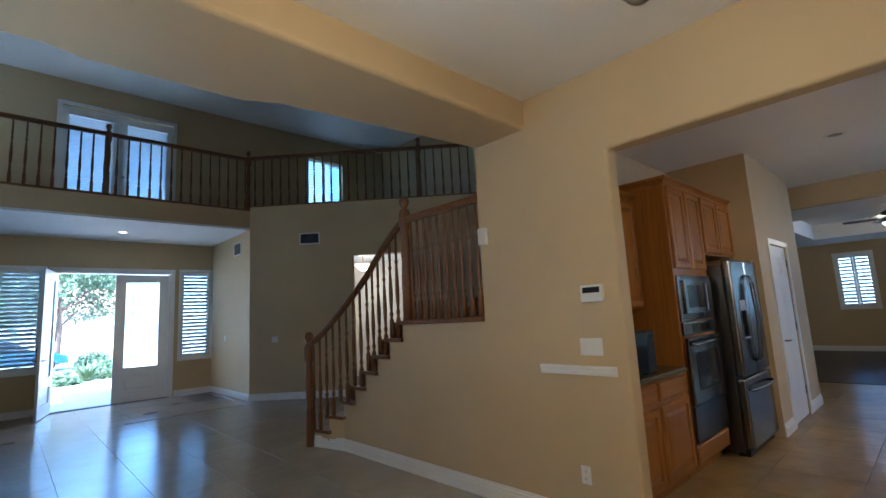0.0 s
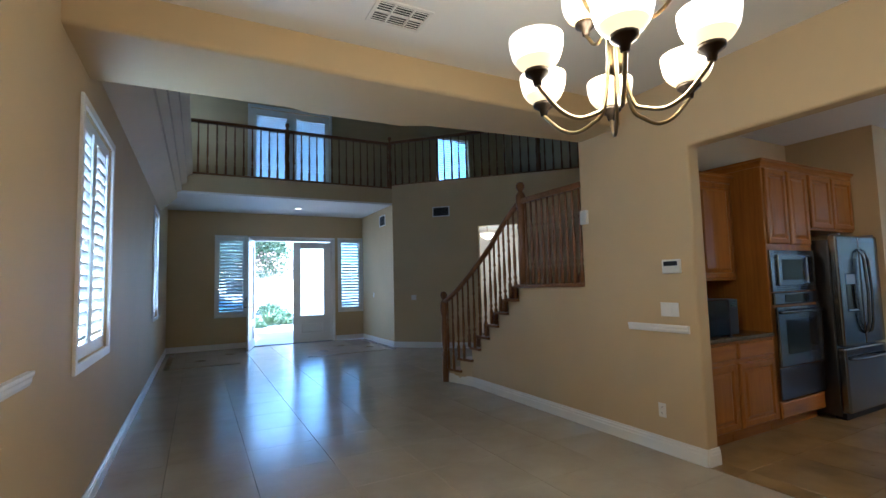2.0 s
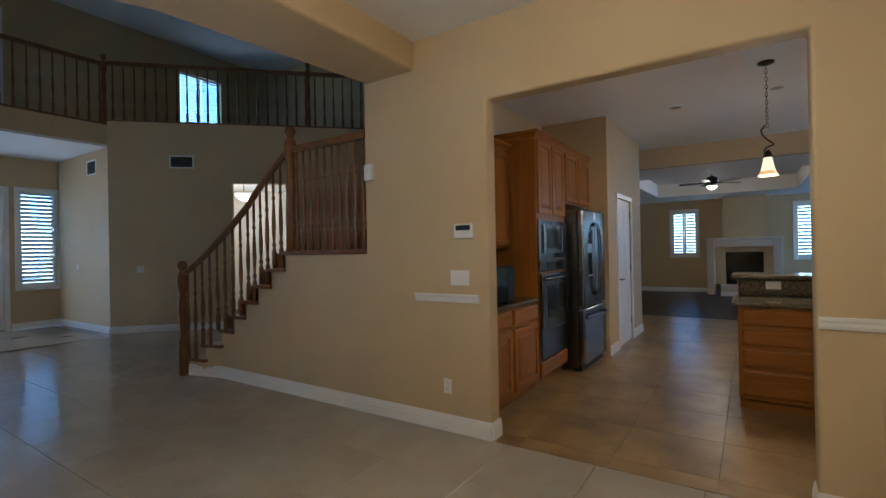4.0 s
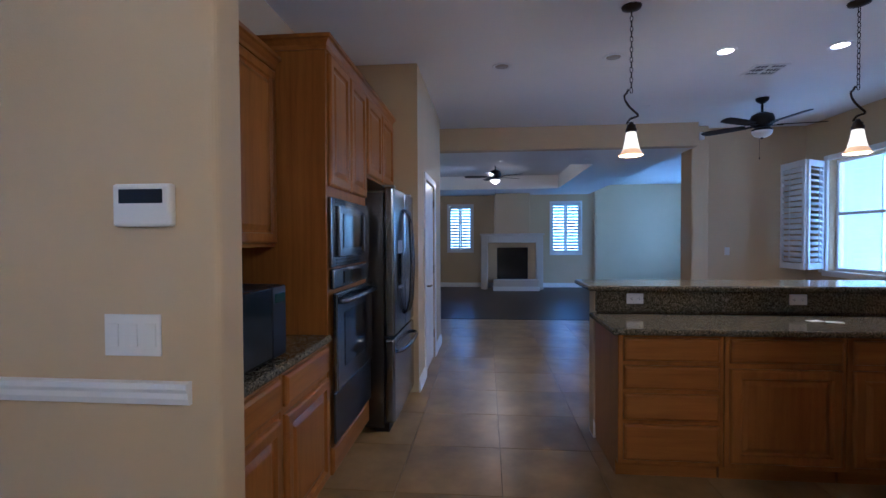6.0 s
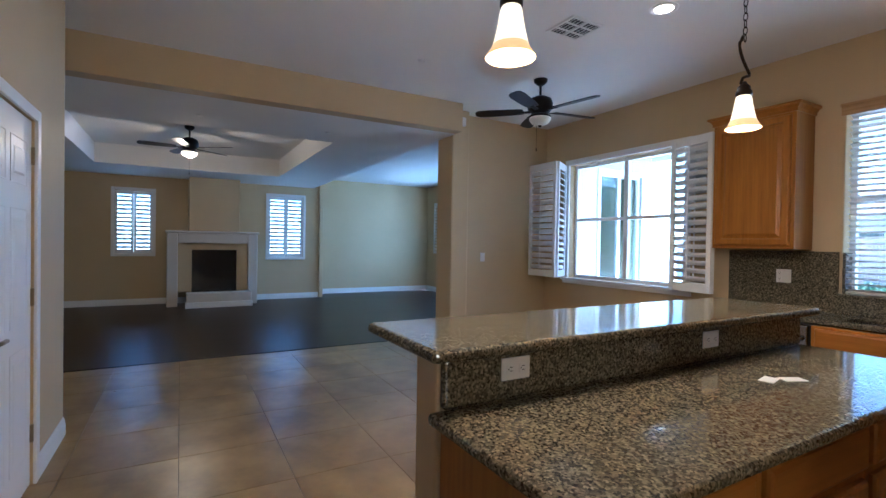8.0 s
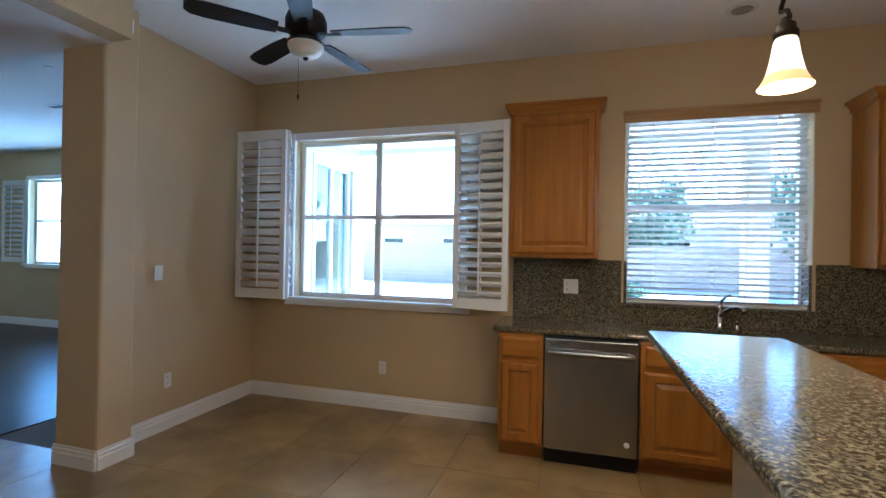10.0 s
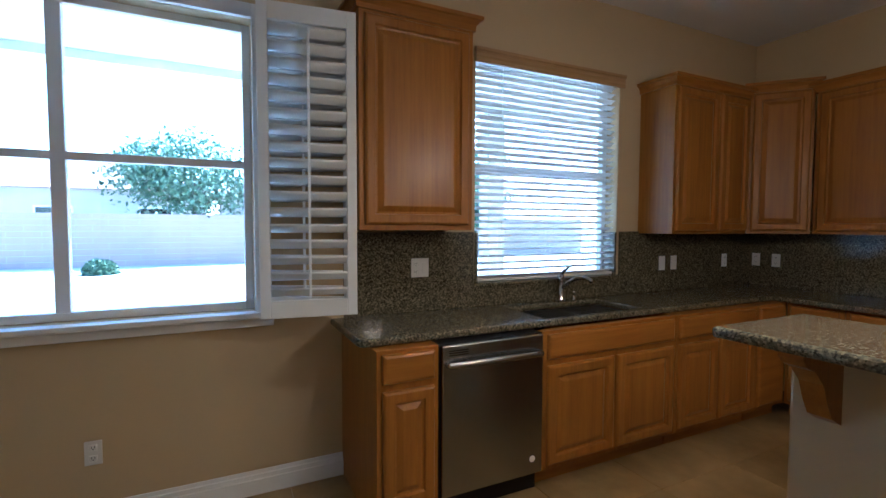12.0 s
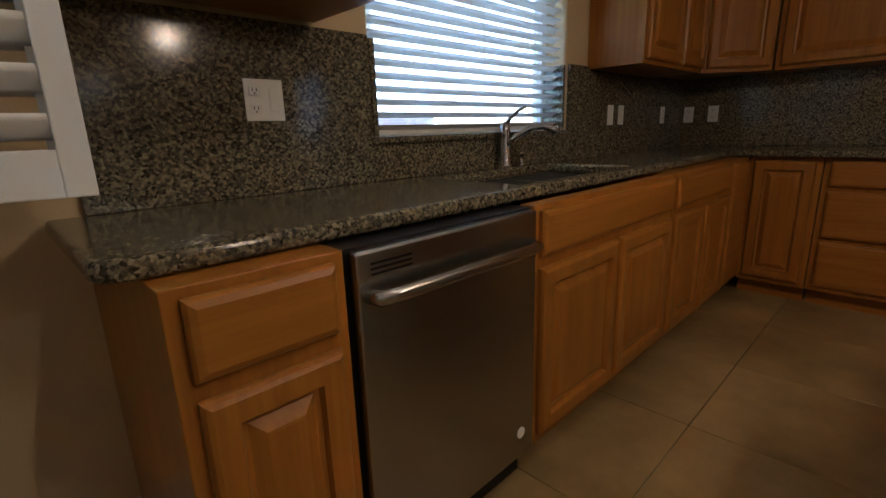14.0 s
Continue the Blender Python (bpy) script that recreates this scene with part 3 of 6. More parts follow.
# two flared bottom steps
y5 = RUN * (NST - 2)
zb = PLAT - RISE * (NST - 2)
part("tread", prism([(-0.04, y5 - 0.03), (-0.11, y5 + 0.25), (1.12, y5 + 0.25), (1.12, y5 - 0.03)], zb - RISE, zb - RISE + 0.035), RAIL_H, stairs, "flared bottom tread")
part("tread", prism([(-0.10, y5 + 0.19), (-0.15, y5 + 0.49), (1.12, y5 + 0.49), (1.12, y5 + 0.19)], zb - 2 * RISE, zb - 2 * RISE + 0.035), RAIL_H, stairs, "flared bottom tread")
part("step_base", prism([(0.0, y5), (-0.07, y5 + 0.22), (1.12, y5 + 0.22), (1.12, y5)], 0.0, zb - RISE), WALL, stairs, "tan painted step base")
part("step_base", prism([(-0.072, y5 + 0.221), (-0.12, y5 + 0.46), (1.12, y5 + 0.46), (1.12, y5 + 0.221)], 0.0, max(zb - 2 * RISE, 0.02)), WALL, stairs)
N1, N2 = Vector((-0.16, y5 + 0.52, 0)), Vector((0.04, -0.07, PLAT + 0.03))
share(newel_mesh, "newel_post", Matrix.Translation(N1) @ Matrix.Diagonal((1.15, 1.15, 1.06, 1)), stairs)
share(newel_mesh, "newel_post", Matrix.Translation(N2) @ Matrix.Diagonal((1.2, 1.2, 1.0, 1)), stairs)
pts = []
for k in range(13):
    s = k / 12
    e0 = s * s * (3 - 2 * s) * 0.35 + s * 0.65
    pts.append((N1.x + (N2.x - N1.x) * min(1, s * 1.8), N1.y + (N2.y - N1.y) * s, 1.17 + (PLAT + 1.06 - 1.17) * e0))
part("handrail", tube(pts, 0.036, 8), RAIL_H, stairs, "sloping oak handrail")
for k in range(15):
    s = (k + 0.7) / 15.2
    x, y = N1.x + (N2.x - N1.x) * min(1, s * 1.8), N1.y + (N2.y - N1.y) * s
    zt = 1.17 + (PLAT + 1.06 - 1.17) * (s * s * (3 - 2 * s) * 0.35 + s * 0.65)
    z0 = max(0.05, min(PLAT - RISE * math.ceil(max(y, 0.01) / RUN), PLAT)) + 0.035 if y < y5 else zb - (1 if y < y5 + 0.3 else 2) * RISE + 0.035
    share(spindle_mesh, "baluster", Matrix.Translation((x, y, z0)) @ Matrix.Diagonal((1, 1, (zt - z0) / 0.93, 1)), stairs)
railing("landing_railing", (SX + 0.03, 3.17, PLAT + 0.035), (SX + 0.03, YT - 0.12, PLAT + 0.035), "oak landing railing with turned balusters", 10, 1.03)
# second flight, seen between the landing's balusters
up = thing("upper_flight", pose(SX + 1.15, 3.05, PLAT), "upper oak stair flight rising from the landing", "staircase")
for k in range(3):
    part("tread", B(((k * 0.26, 0.0, (k + 1) * 0.185 - 0.035), (k * 0.26 + (0.29 if k < 2 else 1.15), 1.1, (k + 1) * 0.185)), bevel=0.006), RAIL_H, up)
    part("riser", B(((k * 0.26, 0.0, k * 0.185), (k * 0.26 + 0.02, 1.1, (k + 1) * 0.185 - 0.035))), RAILWOOD, up)
part("handrail", tube([(-0.1, 1.08, 0.86), (1.6, 1.08, 2.05)], 0.038), RAIL_H, up, "sloping oak handrail")
for k in range(5):
    z0 = (min(k, 2) + 1) * 0.185
    share(spindle_mesh, "baluster", Matrix.Translation((0.12 + k * 0.27, 1.08, z0)) @ Matrix.Diagonal((1, 1, (1.0 + k * 0.189 - z0) / 0.93, 1)), up)
part("skirt_board", B(((0.0, -0.028, 0.0), (1.67, -0.003, 0.56)), bevel=0.004), RAILWOOD, up)
# far skirt of the lower flight
bm = bmesh.new()
rows = [[bm.verts.new((x, y, z)) for y, z in ((0.0, PLAT - 0.1), (0.0, PLAT + 0.26), (y5 + 0.45, 0.36), (y5 + 0.45, 0.0))] for x in (1.121, 1.146)]
for k in range(4):
    bm.faces.new((rows[0][k], rows[0][(k + 1) % 4], rows[1][(k + 1) % 4], rows[1][k]))
bm.faces.new(rows[0])
bm.faces.new(rows[1])
part("skirt_board", bm, RAILWOOD, stairs, "oak skirt board along the far side")
for ob in TEMPLATES:
    bpy.data.objects.remove(ob)


# ---- baseboards ----
def baseboard(a, b, h=0.13, name="baseboard"):
    """A stepped white baseboard along the floor from a to b; it stands on the left of the way."""
    a, b = Vector((*a, 0)), Vector((*b, 0))
    d = (b - a).normalized()
    s = Vector((-d.y, d.x, 0))
    prof_ = [(0.0, 0.0), (0.016, 0.0), (0.016, h * 0.62), (0.012, h * 0.66), (0.012, h * 0.82), (0.007, h * 0.86), (0.006, h), (0.0, h)]
    bm = bmesh.new()
    rows = [[bm.verts.new(p + s * (u + 0.0005) + Vector((0, 0, z))) for u, z in prof_] for p in (a, b)]
    for k in range(len(prof_)):
        q = (k + 1) % len(prof_)
        bm.faces.new((rows[0][k], rows[0][q], rows[1][q], rows[1][k]))
    bm.faces.new(rows[0])
    bm.faces.new(rows[1])
    return tagged(mesh_ob(name, bm, TRIM), "white moulded baseboard along the wall", "baseboard", kind="structure")


# each run is given so that the room lies on its left
for a, b in [((XW, YF), (XW, -2.6)), ((1.36, YF), (XW, YF)), ((4.37, YF), (3.60, YF)), ((4.37, 10.05), (4.37, YF)),
             ((XD, 1.97), (XD, YT + RUN * (NST - 2) + 0.02)), ((XD, -0.75), (XD, 0.10)), ((XD + 0.14, 1.97), (XD, 1.97)), ((XD, 0.10), (XD + 0.14, 0.10)),
             ((7.26, YS), (XE, YS)), ((XE, YS), (XE, -2.0)), ((9.68, -2.0), (9.68, -1.75)), ((9.68, -1.75), (XE + 0.20, -1.75)), ((XE, -2.0), (9.68, -2.0)),
             ((7.26, 1.89), (PX0, 1.89)), ((8.95, 1.89), (8.24, 1.89)), ((8.95, 4.2), (8.95, 1.89)),
             ((6.09, 0.48), (5.945, 0.48)), ((6.09, -1.72), (6.09, 0.48)),
             ((XF, -1.95), (XF, 4.2)), ((XJ, FYS), (XJ, -1.95)), ((XE + 0.14, FYS), (XJ, FYS)), ((SX, YT + y5), (SX - 0.122, YT + y5 + 0.47))]:
    baseboard(a, b)
for u0, u1 in ((0.0, 2.10), (3.14, 6.5)):
    o = baseboard((u1, 0), (u0, 0))
    o.matrix_basis = DIAG


# ---- appliances ----
def refrigerator(m):
    e = thing("refrigerator", m, "stainless steel french door refrigerator with bottom freezer", "refrigerator")
    W = 0.905
    part("body", B(((0.012, 0.085, 0.03), (W - 0.012, 0.78, 1.80)), bevel=0.006), DARKSTEEL, e, "dark grey cabinet body")
    for a, b, c, d in ((0.0, W / 2 - 0.003, 0.72, 1.84), (W / 2 + 0.003, W, 0.72, 1.84), (0.0, W, 0.07, 0.705)):
        o = part("door" if c > 0.5 else "freezer_drawer", B(((a, 0.0, c), (b, 0.08, d)), bevel=0.02, seg=3), STEEL, e)
        if c > 0.5:
            x = W / 2 - 0.045 if a < 0.1 else W / 2 + 0.045
            part("handle", tube([(x, 0.002, 0.84), (x, -0.03, 0.86), (x, -0.052, 0.95), (x, -0.066, 1.25), (x, -0.052, 1.58), (x, -0.03, 1.67), (x, 0.002, 1.69)], 0.014, 10), STEEL, o, "curved bar handle")
        else:
            part("handle", tube([(0.06, 0.002, 0.60), (0.08, -0.035, 0.60), (0.2, -0.055, 0.60), (W / 2, -0.066, 0.60), (W - 0.2, -0.055, 0.60), (W - 0.08, -0.035, 0.60), (W - 0.06, 0.002, 0.60)], 0.014, 10), STEEL, o, "curved bar handle")
    d = part("dispenser", B(((0.11, -0.003, 1.06), (0.31, 0.03, 1.45)), bevel=0.008), BLACK, e, "black water dispenser recess")
    part("control_panel", B(((0.12, -0.008, 1.34), (0.30, 0.0, 1.44)), bevel=0.003), GREYPL, d)
    part("drip_tray", B(((0.13, -0.02, 1.07), (0.29, 0.0, 1.085)), bevel=0.003), GREYPL, d)
    part("grille", B(((0.02, 0.05, 0.0), (W - 0.02, 0.15, 0.065))), BLACKMAT, e)
    for x in (0.06, W - 0.12):
        part("hinge_cover", B(((x, 0.01, 1.84), (x + 0.06, 0.10, 1.858)), bevel=0.004), GREYPL, e)
    return e


refrigerator(pose(5.905, 1.93, 0))


def dishwasher(m):
    e = thing("dishwasher", m, "stainless steel dishwasher with a bar handle under the countertop", "dishwasher")
    d = part("door", B(((0.0, 0.0, 0.115), (0.60, 0.03, 0.868)), bevel=0.006), STEEL_DW, e)
    part("tub", B(((-0.012, 0.031, 0.11), (0.612, 0.58, 0.872))), BLACKMAT, e)
    part("toe_kick", B(((0.0, 0.06, 0.0), (0.60, 0.10, 0.11))), BLACKMAT, e)
    pts = [(0.03, 0.002, 0.775), (0.035, -0.03, 0.775), (0.08, -0.042, 0.777), (0.30, -0.047, 0.779), (0.52, -0.042, 0.777), (0.565, -0.03, 0.775), (0.57, 0.002, 0.775)]
    h = tube(pts, 0.017, 10)
    for v in h.verts:
        v.co.y = v.co.y if v.co.y > -0.028 else -0.028 + (v.co.y + 0.028) * 0.75
    part("handle", h, STEEL_DW, d, "polished bar handle")
    for k in range(3):
        part("vent_slot", B(((0.035, -0.001, 0.838 - k * 0.011), (0.14, 0.002, 0.842 - k * 0.011))), BLACK, d)
    b = lathe([(0.0, 0.0), (0.018, 0.0), (0.018, 0.002), (0.013, 0.003), (0.0, 0.003)], 18)
    o = part("badge", b, PLASTIC, d, "round silver badge")
    o.matrix_basis = pose(0.535, 0.0, 0.20, 90)
    return e


dishwasher(pose(6.938, SF + 0.022, 0, 0, 0, 180))


def wall_oven(m):
    e = thing("wall_oven", m, "stainless steel microwave and wall oven stack built into oak", "oven")
    W = 0.80
    part("trim_frame", B(((0, 0, 1.29), (W, 0.02, 1.69)), bevel=0.004), STEEL, e)
    mw = part("microwave_door", B(((0.09, -0.022, 1.345), (W - 0.04, 0.0, 1.645)), bevel=0.006), STEEL, e)
    part("window", B(((0.15, -0.025, 1.40), (0.55, -0.021, 1.60)), bevel=0.002), BLACK, mw, "dark glass window")
    part("key_pad", B(((0.62, -0.025, 1.37), (0.735, -0.021, 1.62)), bevel=0.002), BLACK, mw)
    part("handle", B(((0.575, -0.035, 1.37), (0.60, -0.02, 1.62)), bevel=0.006), DARKSTEEL, mw)
    for z in (1.305, 1.325, 1.66, 1.675):
        part("vent_slot", B(((0.08, -0.003, z), (W - 0.04, 0.0, z + 0.008))), BLACK, e)
    cp = part("control_panel", B(((0, -0.012, 1.165), (W, 0.02, 1.28)), bevel=0.01), STEEL, e)
    part("display", B(((0.18, -0.016, 1.185), (0.62, -0.011, 1.26)), bevel=0.002), BLACK, cp)
    d = part("oven_door", B(((0, -0.03, 0.585), (W, 0.0, 1.145)), bevel=0.008), STEEL, e)
    part("window", B(((0.13, -0.033, 0.70), (W - 0.13, -0.029, 1.02)), bevel=0.003), BLACK, d, "dark glass window")
    part("handle", tube([(0.03, -0.03, 1.095), (0.05, -0.065, 1.095), (W / 2, -0.08, 1.10), (W - 0.05, -0.065, 1.095), (W - 0.03, -0.03, 1.095)], 0.016, 10), STEEL, d, "bar handle")
    part("warming_drawer", B(((0, -0.015, 0.285), (W, 0.0, 0.575)), bevel=0.006), DARKSTEEL, e, "dark steel lower panel")
    return e


wall_oven(pose(5.055, NF - 0.021, 0))

mwv = thing("microwave", pose(4.0, 2.165, 0.917), "black countertop microwave oven on granite", "microwave")
part("body", B(((0, 0.02, 0.012), (0.56, 0.40, 0.33)), bevel=0.012), BLACKMAT, mwv)
part("door", B(((0.0, 0.0, 0.015), (0.42, 0.02, 0.327)), bevel=0.006), BLACK, mwv)
part("control_panel", B(((0.425, 0.0, 0.015), (0.56, 0.02, 0.327)), bevel=0.006), BLACKMAT, mwv)
part("display", B(((0.45, -0.002, 0.255), (0.54, 0.001, 0.295))), material("green_display", (0.01, 0.05, 0.03), 0.2), mwv)
for x in (0.04, 0.50):
    part("foot", B(((x, 0.05, 0), (x + 0.03, 0.08, 0.013))), BLACKMAT, mwv)

# south and west counters: an L with a cut for the sink
def l_counter():
    e = thing("countertop", pose(0, 0, 0), "speckled grey granite L-shaped countertop with rounded edge", "countertop")
    F = -2.865
    sx0, sx1, sy0, sy1 = 5.43, 6.21, -3.33, -2.93
    boxes = [((sx1, YS, 0.878), (7.325, F, 0.917)), ((sx0, YS, 0.878), (sx1, sy0, 0.917)), ((sx0, sy1, 0.878), (sx1, F, 0.917)), ((XK, YS, 0.878), (sx0, F, 0.917)), ((XK, F, 0.878), (WF + 0.06, -0.87, 0.917))]
    bm = bmesh.new()
    us = sorted({v for lo, hi in boxes for v in (lo[0], hi[0])})
    vs = sorted({v for lo, hi in boxes for v in (lo[1], hi[1])})
    vd = {}

    def vert(x, y, z):
        k = (round(x, 4), round(y, 4), z)
        if k not in vd:
            vd[k] = bm.verts.new((x, y, z))
        return vd[k]

    def inside(i, k):
        if not (0 <= i < len(us) - 1 and 0 <= k < len(vs) - 1):
            return False
        cx, cy = (us[i] + us[i + 1]) / 2, (vs[k] + vs[k + 1]) / 2
        return any(lo[0] < cx < hi[0] and lo[1] < cy < hi[1] for lo, hi in boxes)

    for i in range(len(us) - 1):
        for k in range(len(vs) - 1):
            if not inside(i, k):
                continue
            a, b, c, d = us[i], us[i + 1], vs[k], vs[k + 1]
            for z in (0.878, 0.917):
                bm.faces.new([vert(x, y, z) for x, y in ((a, c), (b, c), (b, d), (a, d))])
            for ni, nk, p, q in ((i - 1, k, (a, c), (a, d)), (i + 1, k, (b, c), (b, d)), (i, k - 1, (a, c), (b, c)), (i, k + 1, (a, d), (b, d))):
                if not inside(ni, nk):
                    bm.faces.new([vert(*p, 0.878), vert(*q, 0.878), vert(*q, 0.917), vert(*p, 0.917)])
    bmesh.ops.recalc_face_normals(bm, faces=bm.faces)
    corner = [ed for ed in bm.edges if abs(ed.verts[0].co.z - ed.verts[1].co.z) > 0.03 and all(v.co.x > 7.31 and v.co.y > -2.9 for v in ed.verts)]
    bmesh.ops.bevel(bm, geom=corner, offset=0.05, segments=5, affect="EDGES", profile=0.5)
    es = [ed for ed in bm.edges if len(ed.link_faces) == 2 and ed.calc_face_angle(0) > 1.0 and abs(ed.verts[0].co.z - ed.verts[1].co.z) < 0.01]
    bmesh.ops.bevel(bm, geom=es, offset=0.013, segments=3, affect="EDGES", profile=0.5)
    part("slab", bm, GRANITE, e)
    return e


l_counter()
for nm, lo, hi in (("backsplash", (6.40, YS + 0.001, 0.918), (7.25, YS + 0.021, 1.405)), ("backsplash", (XK + 0.021, YS + 0.001, 0.918), (5.10, YS + 0.021, 1.405)), ("backsplash", (5.10, YS + 0.001, 0.918), (6.40, YS + 0.021, 1.045)), ("backsplash", (XK + 0.001, YS + 0.001, 0.918), (XK + 0.021, -0.90, 1.405))):
    tagged(mesh_ob(nm, B((lo, hi), bevel=0.002), GRANITE), "speckled grey granite backsplash panel on the wall", "backsplash")
tagged(mesh_ob("granite_sill", B(((5.09, YS - 0.13, 1.046), (6.41, YS + 0.035, 1.072)), bevel=0.008), GRANITE), "granite window sill over the sink", "window sill")
for x0, x1 in ((5.121, 5.14), (6.36, 6.379)):
    tagged(mesh_ob("granite_jamb", B(((x0, YS - 0.12, 1.073), (x1, YS + 0.001, 1.40))), GRANITE), "granite strip lining the window jamb", "window jamb")
sink = thing("sink", pose(5.43, -3.33, 0.70), "stainless steel double bowl undermount sink", "sink")
for x0, x1 in ((0.0, 0.38), (0.40, 0.78)):
    bm = bmesh.new()
    rows = [[bm.verts.new(p) for p in ((x0 + i, 0.0 + i, z), (x1 - i, 0.0 + i, z), (x1 - i, 0.40 - i, z), (x0 + i, 0.40 - i, z))] for i, z in ((-0.008, 0.178), (0.0, 0.178), (0.01, 0.03), (0.03, 0.0))]
    for a, b in zip(rows, rows[1:]):
        for k in range(4):
            bm.faces.new((a[k], a[(k + 1) % 4], b[(k + 1) % 4], b[k]))
    bm.faces.new(rows[-1])
    bw = part("bowl", bm, STEEL_DW, sink)
    part("drain", lathe([(0.0, 0.002), (0.04, 0.002), (0.045, 0.006), (0.03, 0.008), (0.0, 0.005)], 16, at=((x0 + x1) / 2, 0.2, 0.0)), CHROME, bw)
fa = thing("faucet", pose(5.72, -3.37, 0.917), "chrome single lever kitchen faucet", "faucet")
part("body", lathe([(0.0, 0.0), (0.028, 0.0), (0.028, 0.012), (0.022, 0.02), (0.021, 0.14), (0.024, 0.16), (0.018, 0.19), (0.0, 0.195)], 18), CHROME, fa)
part("spout", tube([(0, 0.0, 0.09), (-0.02, 0.05, 0.135), (-0.05, 0.10, 0.17), (-0.08, 0.15, 0.175), (-0.10, 0.185, 0.16), (-0.105, 0.195, 0.145)], [0.016, 0.016, 0.015, 0.015, 0.017, 0.019], 12), CHROME, fa)
part("lever", tube([(0, 0.0, 0.185), (-0.01, 0.02, 0.215), (-0.03, 0.05, 0.245), (-0.05, 0.075, 0.26)], [0.014, 0.010, 0.008, 0.006], 10), CHROME, fa)
tagged(mesh_ob("soap_dispenser", lathe([(0.0, 0.0), (0.02, 0.0), (0.02, 0.008), (0.012, 0.014), (0.012, 0.055), (0.016, 0.06), (0.0, 0.066)], 14, at=(5.61, -3.36, 0.917)), CHROME), "short chrome soap pump cap beside the faucet", "soap dispenser")


# ---- windows, shutters, blinds ----
def shutter(m, w, h, louvres, tilt, label, group="plantation shutters", rod=True):
    """A plantation shutter panel on the plane y = 0, from x = 0 to w; louvres tilt about x."""
    e = thing("window_shutter", m, label, "shutter", group)
    st, rl = 0.048, 0.085
    for x in (0, w - st):
        part("stile", B(((x, -0.014, 0), (x + st, 0.014, h)), bevel=0.003), SHUT, e)
    for z in (0, h - rl):
        part("rail", B(((st, -0.013, z), (w - st, 0.013, z + rl)), bevel=0.003), SHUT, e)
    pitch = (h - 2 * rl) / louvres
    first = None
    for k in range(louvres):
        mm = pose(0, 0, rl + pitch * (k + 0.5), tilt)
        if first is None:
            bm = bmesh.new()
            prof_ = [(-0.036, 0.0), (-0.02, 0.0045), (0.0, 0.0055), (0.02, 0.0045), (0.036, 0.0), (0.02, -0.0045), (0.0, -0.0055), (-0.02, -0.0045)]
            rows = [[bm.verts.new((x, a, b)) for a, b in prof_] for x in (st + 0.002, w - st - 0.002)]
            for i in range(8):
                bm.faces.new((rows[0][i], rows[0][(i + 1) % 8], rows[1][(i + 1) % 8], rows[1][i])).smooth = True
            bm.faces.new(rows[0])
            bm.faces.new(rows[1])
            first = part("louvre", bm, SHUT, e)
            first.matrix_basis = mm
        else:
            share(first, "louvre", mm, e)
    if rod:
        part("tilt_rod", B(((w / 2 - 0.006, -0.05, rl + 0.02), (w / 2 + 0.006, -0.038, h - rl - 0.02)), bevel=0.002), SHUT, e)
    return e


def frame_parts(e, w, h, t=0.06, proud=0.02, sill=False, mat=None):
    """A casing round an opening w by h on the plane y = 0, proud towards -y."""
    mat = mat or TRIM
    for lo, hi in (((-t, -proud, 0.001 if sill else -t), (0, -0.0005, h + t)), ((w, -proud, 0.001 if sill else -t), (w + t, -0.0005, h + t)), ((0, -proud, h), (w, -0.0005, h + t)), ((0, -proud, -t), (w, -0.0005, 0)))[:3 if sill else 4]:
        part("casing", B((lo, hi), bevel=0.004), mat, e)
    if sill:
        part("sill", B(((-t - 0.04, -0.06, -0.03), (w + t + 0.04, 0.02, 0.0)), bevel=0.006), mat, e)
        part("apron", B(((-t - 0.02, -0.03, -0.078), (w + t + 0.02, -0.0005, -0.031)), bevel=0.006), mat, e)


def sash(e, w, h, y=0.10, mid=True, rail=True, mat=None):
    """Vinyl window frame with a mullion, a meeting rail and panes."""
    mat = mat or TRIM
    f = part("window_frame", B(((0, y - 0.03, 0), (0.04, y + 0.03, h)), ((w - 0.04, y - 0.03, 0), (w, y + 0.03, h)), ((0.04, y - 0.03, h - 0.04), (w - 0.04, y + 0.03, h)), ((0.04, y - 0.03, 0), (w - 0.04, y + 0.03, 0.04)), bevel=0.004), mat, e)
    if mid:
        part("mullion", B(((w / 2 - 0.03, y - 0.028, 0.04), (w / 2 + 0.03, y + 0.028, h - 0.04)), bevel=0.004), mat, e)
    if rail:
        part("meeting_rail", B(((0.04, y - 0.026, h * 0.50), (w - 0.04, y + 0.02, h * 0.50 + 0.04)), bevel=0.004), mat, e)
    g = part("pane", B(((0.03, y + 0.002, 0.03), (w - 0.03, y + 0.006, h - 0.03))), GLASS, e)
    g.visible_shadow = False


def shuttered_window(name, m, w, h, panels, louvres, tilt, watts, label, depth=0.1):
    """A window in the wall y = 0 (room towards -y) with closed shutters and sky light behind them."""
    e = thing(name, m, label, "window", kind="structure")
    frame_parts(e, w, h)
    sash(e, w, h, 0.14, mid=False, rail=False)
    pw = w / panels
    for k in range(panels):
        shutter(m @ Matrix.Translation((k * pw + 0.002, 0.03, 0.003)), pw - 0.004, h - 0.006, louvres, tilt, "white plantation shutter panel with horizontal louvres")
    a, b = m @ Vector((w / 2, 0.10, h / 2)), m @ Vector((w / 2, -1, h / 2))
    window_light(a, b, w - 0.04, h - 0.04, watts)
    return e


